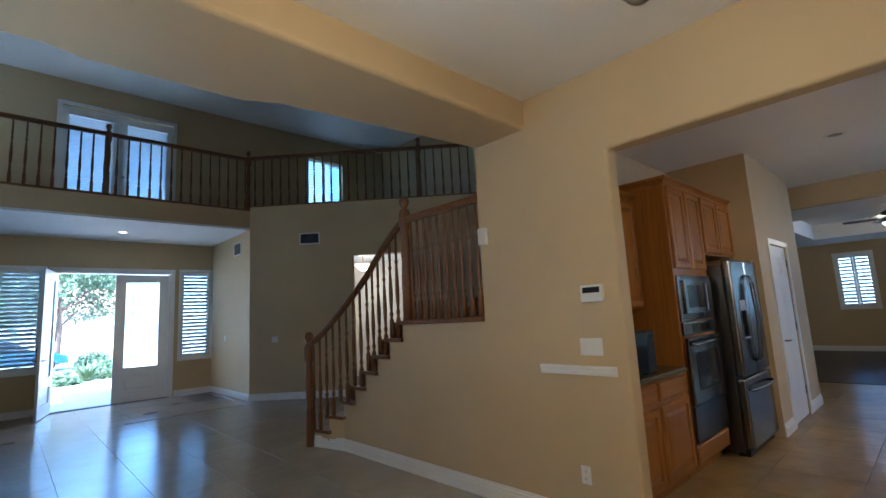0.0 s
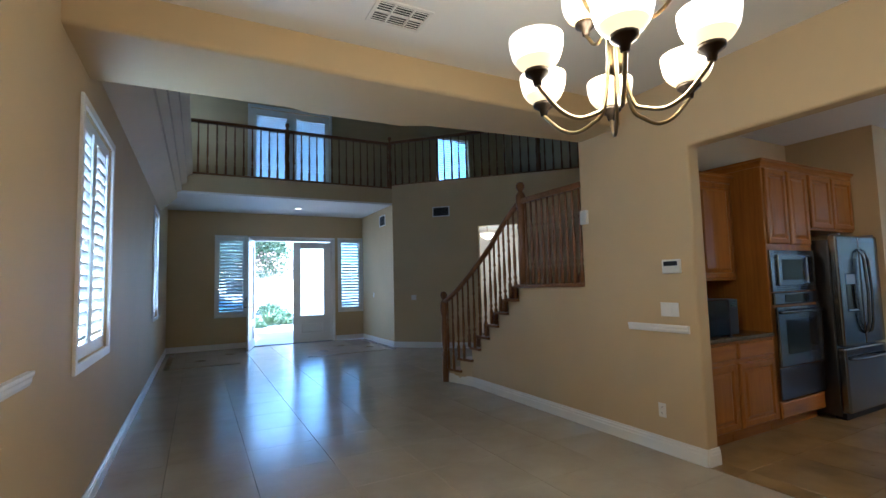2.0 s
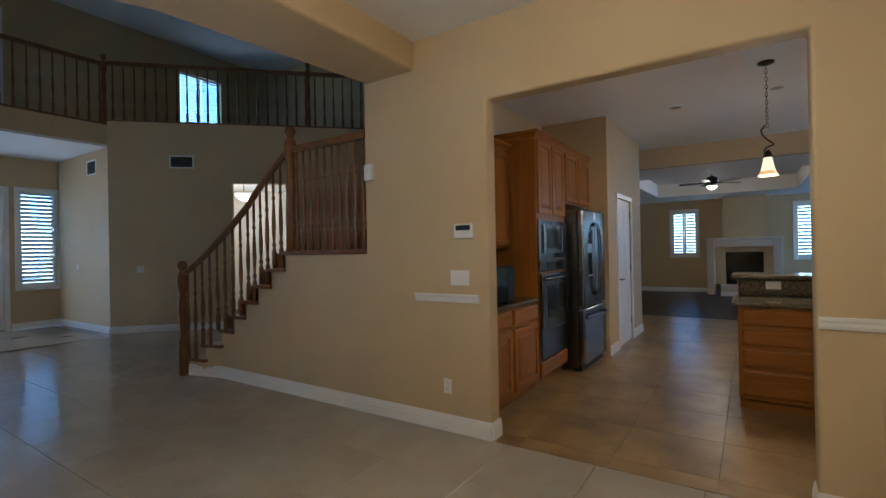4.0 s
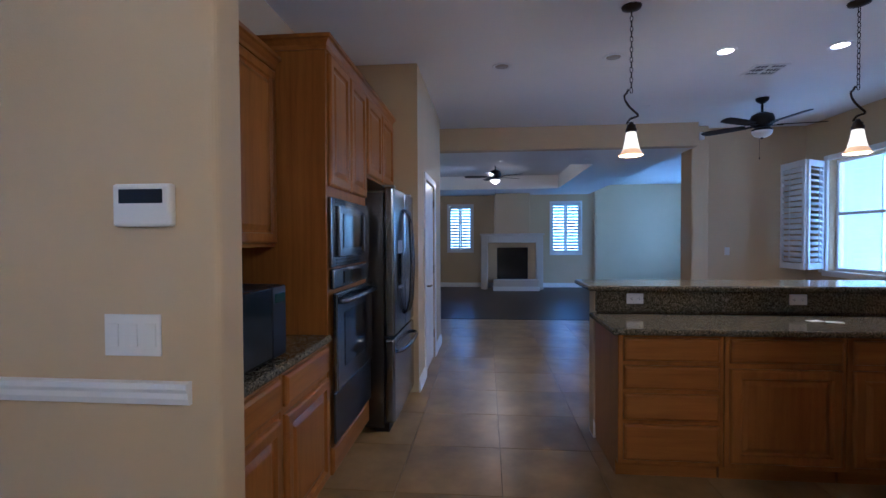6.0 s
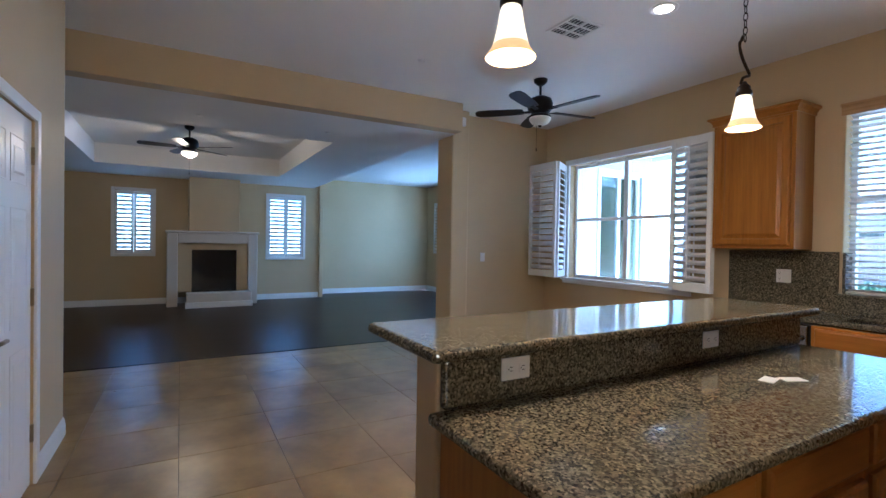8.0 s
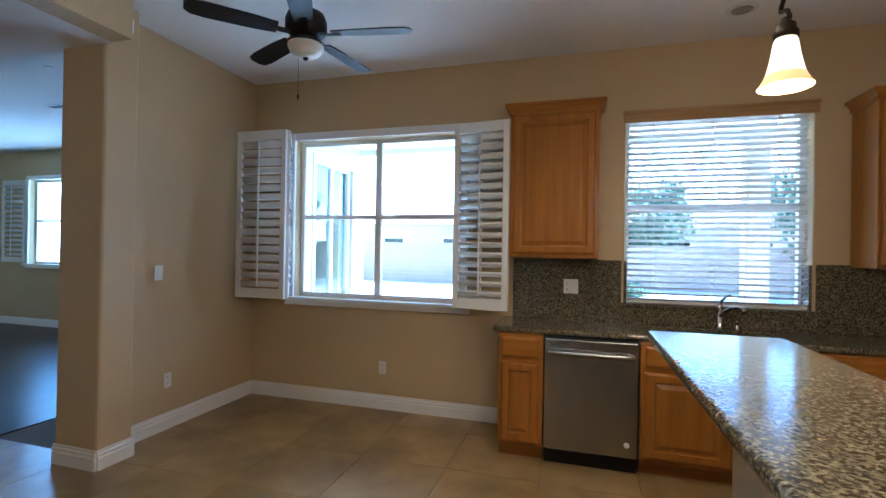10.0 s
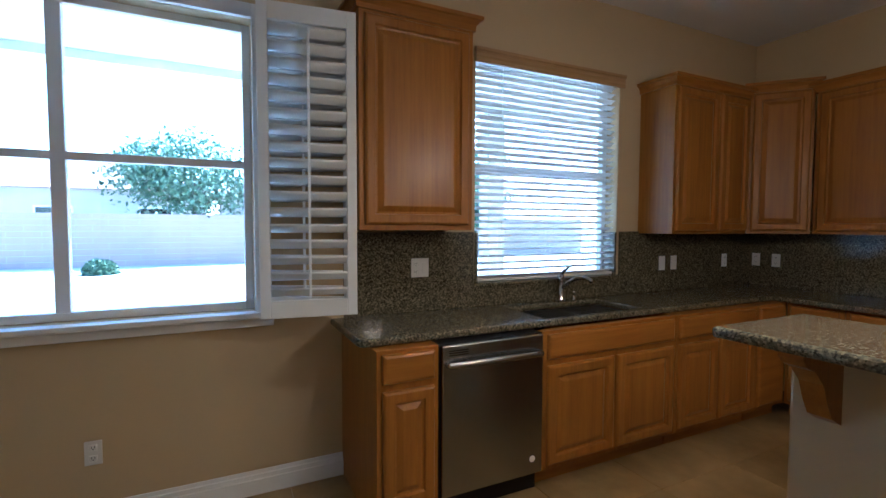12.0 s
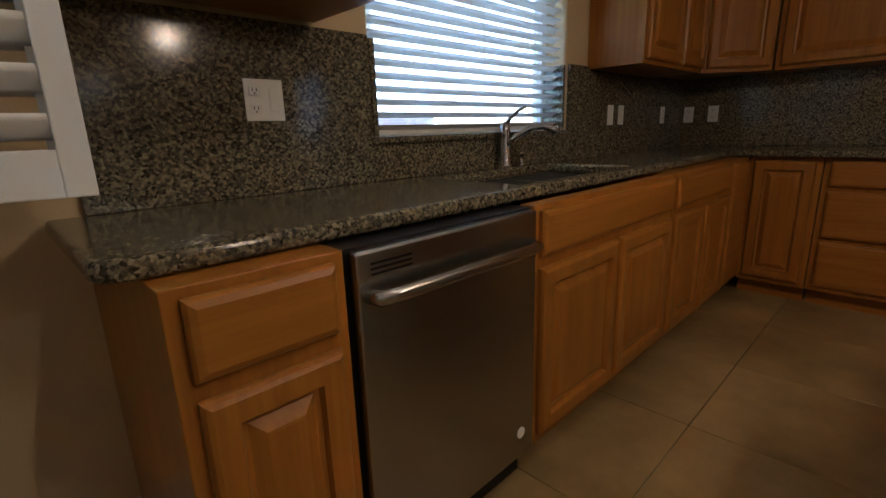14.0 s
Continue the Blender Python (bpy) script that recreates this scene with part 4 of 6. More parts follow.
# local +y points out of the room
shuttered_window("window_1", pose(XW, 3.18, 1.02, 0, 0, 90), 1.10, 1.60, 2, 18, -48, WIN * 0.6, "tall white cased window with plantation shutters")
shuttered_window("window_2", pose(XW, 8.55, 1.02, 0, 0, 90), 0.90, 1.78, 2, 20, -48, WIN * 0.5, "tall white cased window with plantation shutters")
shuttered_window("window_3", pose(XW, 11.25, 4.7, 0, 0, 90), 0.9, 1.45, 2, 16, -48, WIN * 0.04, "high white cased window with plantation shutters")
shuttered_window("window_4", pose(0.66, YF, 0.82), 0.64, 1.93, 1, 22, -60, WIN * 0.15, "white sidelight window with plantation shutters")
shuttered_window("window_5", pose(3.72, YF, 0.82), 0.60, 1.93, 1, 22, -60, WIN * 0.15, "white sidelight window with plantation shutters")
shuttered_window("window_6", pose(XF, 2.38, 1.10, 0, 0, -90), 0.68, 1.34, 2, 13, -52, WIN * 0.07, "white cased window with shutters beside the fireplace")
shuttered_window("window_7", pose(XF, -0.68, 1.02, 0, 0, -90), 0.82, 1.48, 2, 14, -55, WIN * 0.09, "white cased window with shutters beside the fireplace")

# nook window with its shutters folded open
nook = thing("window_8", pose(9.38, YS, 0.99, 0, 0, 180), "wide white double window with open folding shutters", "window", kind="structure")
frame_parts(nook, 1.66, 1.51, 0.07, 0.03, sill=True)
sash(nook, 1.66, 1.51, 0.12)
SLAB = "white plantation shutter panel standing open from the window"


def open_panel(p, q, z, h, n, tilt):
    d = Vector((q[0] - p[0], q[1] - p[1]))
    return shutter(pose(p[0], p[1], z, 0, 0, math.degrees(math.atan2(d.y, d.x))), d.length, h, n, tilt, SLAB, "open nook shutters")


open_panel((9.70, -3.01), (9.20, -3.02), 1.01, 1.49, 17, -52)
open_panel((9.195, -3.045), (9.425, YS + 0.045), 1.01, 1.49, 17, 40)
open_panel((7.715, -3.195), (7.255, -3.135), 0.99, 1.51, 17, -38)
open_panel((7.69, YS + 0.045), (7.262, -3.175), 0.99, 1.51, 17, -38)

# sink window with blinds
sw = thing("window_9", pose(6.38, YS, 1.06, 0, 0, 180), "white framed window over the sink", "window", kind="structure")
sash(sw, 1.26, 1.48, 0.15, mid=False)


def blind(m, w, h, pitch, tilt, label, mat, valance=None, depth=0.05, cords=3):
    e = thing("window_blind", m, label, "blind", "window blinds")
    n = int((h - 0.05) / pitch)
    first = None
    for k in range(n):
        mm = pose(0, 0, h - 0.05 - pitch * (k + 0.5), tilt)
        if first is None:
            bm = bmesh.new()
            pr = [(-depth / 2, -0.002), (0, 0.003), (depth / 2, -0.002), (depth / 2, -0.0045), (0, 0.0005), (-depth / 2, -0.0045)]
            rows = [[bm.verts.new((x, a, b)) for a, b in pr] for x in (0.008, w - 0.008)]
            for i in range(6):
                bm.faces.new((rows[0][i], rows[0][(i + 1) % 6], rows[1][(i + 1) % 6], rows[1][i]))
            bm.faces.new(rows[0])
            bm.faces.new(rows[1])
            first = part("slat", bm, mat, e)
            first.matrix_basis = mm
        else:
            share(first, "slat", mm, e)
    part("bottom_rail", B(((0.005, -depth / 2, 0.0), (w - 0.005, depth / 2, 0.02)), bevel=0.004), mat, e)
    part("head_rail", B(((0.0, -0.03, h - 0.05), (w, 0.03, h)), bevel=0.003), mat, e)
    for k in range(cords):
        x = w * (k + 0.5) / cords
        for y in (-depth / 2 - 0.001, depth / 2 + 0.001):
            part("ladder_cord", tube([(x, y, 0.01), (x, y, h - 0.03)], 0.0012, 4), mat, e)
    if valance:
        part("valance", B(((-0.03, -0.085, h - 0.075), (w + 0.03, -0.065, h + 0.015)), ((-0.035, -0.092, h - 0.005), (w + 0.035, -0.060, h + 0.02)), bevel=0.005), valance, e, "honey wood valance")
    return e


SLAT = paint("cream_blind_slat", (0.72, 0.70, 0.64), 0.4, 0.02, 0.02)
blind(pose(6.37, YS - 0.045, 1.075, 0, 0, 180), 1.24, 1.485, 0.046, -22, "cream two inch slat blind over the sink window", SLAT, BLINDWOOD)

# upstairs french doors and loft window
fd = thing("door_2", pose(1.42, YF, BZ), "pair of upstairs french doors with blinds", "door", kind="structure")
frame_parts(fd, 2.03, 2.42, 0.08, 0.02)
for x0 in (0.0, 1.02):
    l = part("leaf", B(((x0 + 0.005, 0.04, 0.0), (x0 + 0.14, 0.085, 2.41)), ((x0 + 0.88, 0.04, 0.0), (x0 + 1.01, 0.085, 2.41)), ((x0 + 0.14, 0.041, 2.25), (x0 + 0.88, 0.084, 2.41)), ((x0 + 0.14, 0.041, 0.0), (x0 + 0.88, 0.084, 0.25)), bevel=0.003), TRIM, fd)
    part("pane", B(((x0 + 0.13, 0.06, 0.24), (x0 + 0.89, 0.064, 2.26))), FROST, l)
    blind(pose(1.42 + x0 + 0.12, YF + 0.005, BZ + 0.26), 0.78, 2.0, 0.055, -57, "white slat blind on an upstairs door", SLAT)
part("astragal", B(((0.995, 0.028, 0.0), (1.04, 0.039, 2.41)), bevel=0.003), TRIM, fd)
part("knob", lathe([(0.0, 0.0), (0.025, 0.0), (0.03, 0.02), (0.02, 0.04), (0.0, 0.045)], 12, at=(1.09, 0.0, 1.0)), NICKEL, fd)
window_light((2.44, YF + 0.17, BZ + 1.25), (2.44, YF - 3, BZ + 1.25), 1.9, 2.2, WIN * 0.03)
lw = thing("window_10", pose(6.9, YF, 4.55), "loft window with a slat blind and a bare half", "window", kind="structure")
sash(lw, 1.1, 1.55, 0.13, mid=True, rail=False)
blind(pose(6.92, YF + 0.03, 4.57), 0.55, 1.5, 0.075, -38, "dark looking slat blind on half the loft window", SLAT)
blind(pose(7.47, YF + 0.03, 4.57), 0.51, 1.5, 0.075, -62, "white slat blind on half the loft window", SLAT)
window_light((7.45, YF + 0.18, 5.32), (7.45, YF - 3, 5.32), 1.06, 1.5, WIN * 0.02)

# family room south window
fw = thing("window_11", pose(16.2, FYS, 1.10, 0, 0, 180), "wide white family room window", "window", kind="structure")
frame_parts(fw, 2.0, 1.50, 0.07, 0.03, sill=True)
sash(fw, 2.0, 1.50, 0.12)
shutter(pose(16.88, FYS + 0.016, 1.12, 0, 0, 180), 0.58, 1.48, 15, -45, "white plantation shutter panel folded open", "open family shutters")
window_light((15.2, FYS - 0.18, 1.85), (15.2, 0, 1.6), 1.9, 1.4, WIN * 2.4)
sd = thing("door_4", pose(XE, -4.55, 0, 0, 0, -90), "white framed sliding patio door", "door", kind="structure")
sash(sd, 0.97, 2.57, 0.07, mid=True, rail=False)
frame_parts(sd, 0.97, 2.57, 0.06, 0.02)


# ---- doors ----
def front_leaf(e, m, w=1.0, h=2.66):
    l = part("leaf", B(((0, 0, 0), (0.19, 0.045, h)), ((w - 0.19, 0, 0), (w, 0.045, h)), ((0.19, 0, h - 0.17), (w - 0.19, 0.045, h)), ((0.19, 0, 0.0), (w - 0.19, 0.045, 0.22)), ((0.19, 0, 0.52), (w - 0.19, 0.045, 0.70)), bevel=0.004), TRIM, e)
    l.matrix_basis = m
    pn = part("panel", rings_front(w - 0.38, 0.30, [(0, -0.02), (0.0, -0.012), (0.03, -0.012), (0.05, 0.0)]), TRIM, l)
    pn.location = (0.19, 0.0, 0.22)
    part("glass", B(((0.19, 0.018, 0.70), (w - 0.19, 0.026, h - 0.17))), FROST, l, "bevelled leaded glass panel")
    x0, x1, z0, z1 = 0.19, w - 0.19, 0.70, h - 0.17
    cx = (x0 + x1) / 2
    lines = []
    for i in (0.05, 0.12):
        lines += [[(x0 + i, z0 + i), (x1 - i, z0 + i), (x1 - i, z1 - i), (x0 + i, z1 - i), (x0 + i, z0 + i)]]
    n = 4
    zz0, zz1 = z0 + 0.12, z1 - 0.12
    st_ = (zz1 - zz0) / n
    for k in range(n):
        zc = zz0 + st_ * (k + 0.5)
        for s_ in (-1, 1):
            q = 0.5 * s_ * (x1 - x0 - 0.24) / 2
            c = cx + q
            dx, dz = (x1 - x0 - 0.24) / 4, st_ / 2
            lines.append([(c, zc + dz), (c + dx * 0.9, zc + dz * 0.6), (c + dx * 0.9, zc - dz * 0.6), (c, zc - dz), (c - dx * 0.9, zc - dz * 0.6), (c - dx * 0.9, zc + dz * 0.6), (c, zc + dz)])
    for zc in (z0 + (z1 - z0) * 0.5,):
        for s_ in (-1, 1):
            c = cx + s_ * 0.07
            lines.append([(c, zc + 0.08), (c + 0.07, zc), (c, zc - 0.08), (c - 0.07, zc), (c, zc + 0.08)])
    for line in lines:
        part("came", tube([(x, 0.014, z) for x, z in line], 0.006, 5), CAME, l, "dark lead came")
    return l


door = thing("door_1", pose(1.46, YF, 0), "white double front door, one leaf standing open", "door", kind="structure")
for lo, hi in (((-0.08, -0.02, 0), (0.0, 0.02, 2.80)), ((2.04, -0.02, 0), (2.12, 0.02, 2.80)), ((0, -0.02, 2.72), (2.04, 0.02, 2.80))):
    part("casing", B((lo, hi), bevel=0.005), TRIM, door)
for lo, hi in (((0.0, 0.02, 0), (0.03, 0.18, 2.72)), ((2.01, 0.02, 0), (2.04, 0.18, 2.72)), ((0.03, 0.02, 2.69), (2.01, 0.18, 2.72))):
    part("jamb", B((lo, hi), bevel=0.003), TRIM, door)
part("threshold", B(((0.0, 0.0, 0.0), (2.04, 0.2, 0.018)), bevel=0.005), DARKSTEEL, door)
front_leaf(door, pose(1.02, 0.06, 0.015))
lf = front_leaf(door, pose(0.03, 0.03, 0.015, 0, 0, -104))
hd = part("handle_set", B(((0.935, -0.012, 0.98), (0.985, 0.0, 1.26)), bevel=0.004), BRONZE, lf, "dark bronze handle plate")
part("lever", tube([(0.96, -0.01, 1.02), (0.96, -0.055, 1.02), (0.86, -0.06, 1.02)], 0.010), BRONZE, lf)
part("deadbolt", lathe([(0.0, 0.0), (0.028, 0.0), (0.028, 0.01), (0.0, 0.012)], 14), BRONZE, lf).matrix_basis = pose(0.96, -0.012, 1.2, 90)
part("lever", tube([(0.96, 0.055, 1.02), (0.96, 0.10, 1.02), (0.86, 0.105, 1.02)], 0.010), BRONZE, lf)

pd = thing("door_3", pose(7.33, 1.89, 0), "white six panel pantry door with a lever handle", "door", kind="structure")
for lo, hi in (((-0.065, -0.018, 0), (0.0, 0.0, 2.145)), ((0.84, -0.018, 0), (0.905, 0.0, 2.145)), ((0, -0.018, 2.08), (0.84, 0.0, 2.145))):
    part("casing", B((lo, hi), bevel=0.005), TRIM, pd)
lf = part("leaf", B(((0.004, 0.012, 0.01), (0.836, 0.05, 2.076)), bevel=0.002), TRIM, pd)
for x in (0.10, 0.46):
    for z, h in ((0.20, 0.62), (0.95, 0.62), (1.70, 0.24)):
        pn = part("panel", rings_front(0.28, h, [(0, 0.0), (0.0, 0.002), (0.02, -0.006), (0.03, -0.006), (0.06, 0.004)]), TRIM, lf)
        pn.location = (x, 0.0115, z)
part("lever", tube([(0.07, 0.012, 0.95), (0.07, -0.045, 0.95), (0.17, -0.05, 0.95)], 0.010), NICKEL, lf, "satin nickel lever handle")
part("rose", lathe([(0.0, 0.0), (0.03, 0.0), (0.028, 0.008), (0.0, 0.01)], 16), NICKEL, lf).matrix_basis = pose(0.07, 0.012, 0.95, 90)
for z in (0.25, 1.03, 1.83):
    part("hinge", B(((0.825, -0.004, z), (0.85, 0.014, z + 0.10)), bevel=0.002), NICKEL, pd)
tagged(mesh_ob("pantry_back", B(((7.2, 2.70, 0), (8.3, 2.75, 2.2))), WALL), "plain wall behind the pantry door", "wall", kind="structure")


# ---- fireplace ----
fp = thing("fireplace", pose(15.92, 1.415, 0, 0, 0, -90), "white plastered fireplace with a raised hearth and dark firebox", "fireplace")
CREAM = paint("cream_plaster", (0.62, 0.56, 0.47), 0.6)
FW = 1.765
D = XF - 15.92
part("surround", B(((0, 0, 0), (0.20, D, 1.55)), ((FW - 0.20, 0, 0), (FW, D, 1.55)), ((0.20, 0, 1.34), (FW - 0.20, D, 1.55)), bevel=0.012), CREAM, fp)
part("mantel_shelf", B(((-0.03, -0.05, 1.551), (FW + 0.03, D, 1.60)), bevel=0.012), CREAM, fp)
part("inner_panel", B(((0.201, 0.10, 0.30), (0.46, D, 1.339)), ((FW - 0.42, 0.10, 0.30), (FW - 0.201, D, 1.339)), ((0.46, 0.10, 1.20), (FW - 0.42, D, 1.339)), bevel=0.004), WALL, fp)
part("firebox", B(((0.461, 0.42, 0.30), (FW - 0.421, 0.44, 1.199)), ((0.461, 0.12, 0.29), (FW - 0.421, 0.43, 0.31)), ((0.461, 0.14, 0.30), (0.475, 0.43, 1.199)), ((FW - 0.435, 0.14, 0.30), (FW - 0.421, 0.43, 1.199))), BLACKMAT, fp, "soot black firebox")
part("glass_door", B(((0.47, 0.13, 0.31), (FW - 0.43, 0.14, 1.19)), bevel=0.002), BLACK, fp)
part("hearth", B(((0.36, -0.36, 0.0), (FW - 0.16, -0.001, 0.30)), bevel=0.012), CREAM, fp)
part("hearth_base", B(((0.34, -0.375, 0.0), (FW - 0.14, -0.361, 0.12)), bevel=0.004), TRIM, fp)
part("chimney_breast", B(((0.40, 0.12, 1.601), (FW - 0.36, D, SOF)), bevel=0.015), WALL, fp, "tan painted chimney breast")
slab("pilaster_family", (XF - 0.06, -2.0, 0), (XF + 0.1, -1.90, SOF + 0.3), WALL, "narrow tan pilaster on the family room wall", "pilaster", 0.01)


# ---- lamps and fans ----
def bowl(r, h, n=8, thick=0.004):
    """A glass shade, open upwards."""
    out = [(r * math.sin(math.pi / 2 * (k / n) ** 0.75) if k else 0.02, h * (1 - math.cos(math.pi / 2 * k / n))) for k in range(n + 1)]
    return out + [(a - thick, b + 0.001) for a, b in reversed(out[1:])] + [(0.01, thick)]


def smooth(pts, n=4):
    """A Catmull-Rom line through the points."""
    p = [Vector(q) for q in pts]
    p = [2 * p[0] - p[1]] + p + [2 * p[-1] - p[-2]]
    out = []
    for a, b, c, d in zip(p, p[1:], p[2:], p[3:]):
        for k in range(n):
            t = k / n
            out.append(0.5 * (2 * b + (c - a) * t + (2 * a - 5 * b + 4 * c - d) * t * t + (3 * b - a - 3 * c + d) * t ** 3))
    return out + [p[-2]]


def amber_glow_below(ob, z):
    """Faces below z get a dimmer amber glow, the bulb's falloff painted in."""
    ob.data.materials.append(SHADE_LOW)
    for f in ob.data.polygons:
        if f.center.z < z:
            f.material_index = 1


def chandelier(x, y):
    e = thing("chandelier", pose(x, y, CZ + 0.018), "satin nickel two tier chandelier with nine frosted glass shades", "chandelier")
    part("canopy", lathe([(0.0, 0.0), (0.065, 0.0), (0.06, -0.02), (0.02, -0.035), (0.0, -0.035)], 18), NICKEL, e)
    part("stem", tube([(0, 0, -0.03), (0, 0, 2.28 - CZ)], 0.008), NICKEL, e)
    part("hub", lathe([(0.0, 0.0), (0.02, 0.01), (0.028, 0.05), (0.028, 0.22), (0.045, 0.25), (0.03, 0.29), (0.012, 0.33), (0.012, 0.45), (0.0, 0.46)], 16, at=(0, 0, 2.10 - CZ)), NICKEL, e)
    shade_profile = bowl(0.085, 0.108)
    for tier, n, rad, zcup, off, low in ((0, 6, 0.285, 2.075, 226, 0.118), (1, 3, 0.20, 2.38, 190, 0.10)):
        for k in range(n):
            a = radians(off + 360 / n * k)
            c, s = math.cos(a), math.sin(a)
            z = zcup - CZ
            prof_ = [(0.022, z + low + 0.05), (0.030, z + 0.04), (0.055, z - 0.08), (0.10, z - low * 0.95), (0.16, z - low * 1.08), (0.22, z - low * 0.9), (0.27, z - low * 0.52), (0.297, z - 0.03), (0.30, z)]
            pts = [(p * rad / 0.30 * c, p * rad / 0.30 * s, q) for p, q in prof_]
            arm = part("arm", tube(smooth(pts), 0.0068, 8), NICKEL, e, "curved satin nickel arm")
            part("cup", lathe([(0.0, -0.03), (0.012, -0.03), (0.016, -0.01), (0.038, 0.006), (0.04, 0.018), (0.0, 0.02)], 14, at=(rad * c, rad * s, z)), BRONZE, arm)
            amber_glow_below(part("shade", lathe(shade_profile, 28, at=(rad * c, rad * s, z + 0.016)), SHADE, arm, "lit frosted glass shade"), z + 0.055)
    bulb((x, y, 2.25), CH_W, 0.22, (1.0, 0.76, 0.45))
    return e


chandelier(1.46, 0.706)


def pendant(x, y):
    e = thing("pendant_light", pose(x, y, CZ), "bronze scroll pendant light with a lit bell glass shade", "pendant light", "pendants over the island")
    part("canopy", lathe([(0.0, 0.0), (0.07, 0.0), (0.065, -0.015), (0.02, -0.03), (0.0, -0.03)], 18), BRONZE, e)
    z, k = -0.03, 0
    first = None
    while z > 2.50 - CZ:
        mm = pose(0, 0, z - 0.02, 0, 0, 90 * (k % 2))
        if first is None:
            first = part("chain_link", tube([(0.010 * math.cos(a), 0, 0.022 * math.sin(a)) for a in [2 * math.pi * i / 10 for i in range(11)]], 0.0028, 5), BRONZE, e)
            first.matrix_basis = mm
        else:
            share(first, "chain_link", mm, e)
        z, k = z - 0.036, k + 1
    zt = 2.50 - CZ
    pts = []
    for i in range(25):
        s = i / 24
        a = s * 2 * math.pi * 1.08
        pts.append((0.0, 0.048 * math.sin(a + 0.6) * (1.0 if 0.1 < s < 0.9 else 0.7), zt - 0.02 - 0.24 * s + 0.025 * math.cos(a * 1.0)))
    part("scroll", tube(pts, 0.0075, 8), BRONZE, e, "dark bronze S scroll")
    part("holder", lathe([(0.0, 0.07), (0.012, 0.07), (0.018, 0.055), (0.030, 0.045), (0.030, 0.03), (0.038, 0.02), (0.038, 0.0), (0.0, 0.0)], 14, at=(0, 0, 2.205 - CZ)), BRONZE, e, "ornate bronze holder")
    sp = [(0.036, 0.165), (0.042, 0.15), (0.049, 0.11), (0.056, 0.08), (0.064, 0.05), (0.068, 0.040), (0.066, 0.039), (0.061, 0.05), (0.053, 0.08), (0.045, 0.11), (0.038, 0.148), (0.033, 0.160)]
    part("shade", lathe([(r * 0.88, z) for r, z in sp], 24, at=(0, 0, 2.038 - CZ)), SHADE_P, e, "lit cream bell glass shade")
    # The lip's amber glow paints the light fading at the shade's edge.
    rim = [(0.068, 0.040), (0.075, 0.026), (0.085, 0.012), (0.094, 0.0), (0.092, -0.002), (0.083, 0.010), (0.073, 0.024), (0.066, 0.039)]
    part("rim", lathe([(r * 0.88, z) for r, z in rim], 24, at=(0, 0, 2.038 - CZ)), SHADE_EDGE, e, "flared glass rim with a painted amber glow")
    bulb((x, y, 1.985), PEN_W, 0.07)
    return e


pendant(5.95, 0.22)
pendant(6.05, -1.35)


def ceiling_fan(x, y, zc, turn, lit, label, r=0.66):
    e = thing("ceiling_fan", pose(x, y, zc), label, "ceiling fan")
    part("canopy", lathe([(0.0, 0.0), (0.07, 0.0), (0.065, -0.03), (0.03, -0.06), (0.0, -0.06)], 18), BLACKMAT, e)
    part("downrod", tube([(0, 0, -0.05), (0, 0, -0.20)], 0.013), BLACKMAT, e)
    part("motor", lathe([(0.0, -0.17), (0.05, -0.17), (0.11, -0.20), (0.125, -0.24), (0.125, -0.30), (0.09, -0.335), (0.06, -0.35), (0.0, -0.35)], 24), BLACKMAT, e)
    for k in range(5):
        m = pose(0, 0, -0.315, 0, 0, turn + 72 * k)
        bm = bmesh.new()
        out = [(0.17, -0.05), (0.30, -0.062), (0.55, -0.068), (r - 0.03, -0.06), (r, -0.03), (r, 0.03), (r - 0.03, 0.06), (0.55, 0.068), (0.30, 0.062), (0.17, 0.05)]
        prism(out, -0.004, 0.004, bm)
        b = part("blade", bm, BLACKMAT, e, "dark brown fan blade")
        b.matrix_basis = m @ pose(0, 0, 0, 11)
        i = part("blade_iron", B(((0.08, -0.022, -0.012), (0.22, 0.022, -0.005)), bevel=0.003), BLACKMAT, b)
    part("light_kit", lathe([(0.0, -0.35), (0.075, -0.35), (0.11, -0.37), (0.11, -0.385), (0.0, -0.385)], 20), BLACKMAT, e)
    part("globe", lathe([(0.108, -0.386), (0.105, -0.41), (0.085, -0.44), (0.05, -0.458), (0.012, -0.463), (0.0, -0.463)], 22), SHADE if lit else FROSTW, e, "frosted glass bowl")
    part("finial", lathe([(0.0, -0.463), (0.018, -0.463), (0.014, -0.475), (0.0, -0.48)], 12), BLACKMAT, e)
    part("pull_chain", tube([(0.05, 0, -0.38), (0.05, 0, -0.68)], 0.0018, 5), BRONZE, e)
    part("pull_knob", lathe([(0.0, 0.0), (0.006, 0.005), (0.006, 0.03), (0.0, 0.035)], 8, at=(0.05, 0, -0.715)), BRONZE, e)
    if lit:
        bulb((x, y, zc - 0.50), FAN_W, 0.05)
    return e


FROSTW = paint("white_frosted_bowl", (0.75, 0.73, 0.68), 0.3, 0.02, 0.0)
ceiling_fan(8.35, -1.99, CZ, 46, False, "dark five blade ceiling fan with a white glass bowl")
ceiling_fan(12.67, 1.06, CZ + 0.02, 20, True, "dark five blade ceiling fan with a lit glass bowl")
ceiling_fan(7.3, 9.0, UZ, 40, False, "dark ceiling fan high in the loft")


OFFLENS = paint("unlit_can_lens", (0.36, 0.30, 0.22), 0.4, 0.05, 0.0)


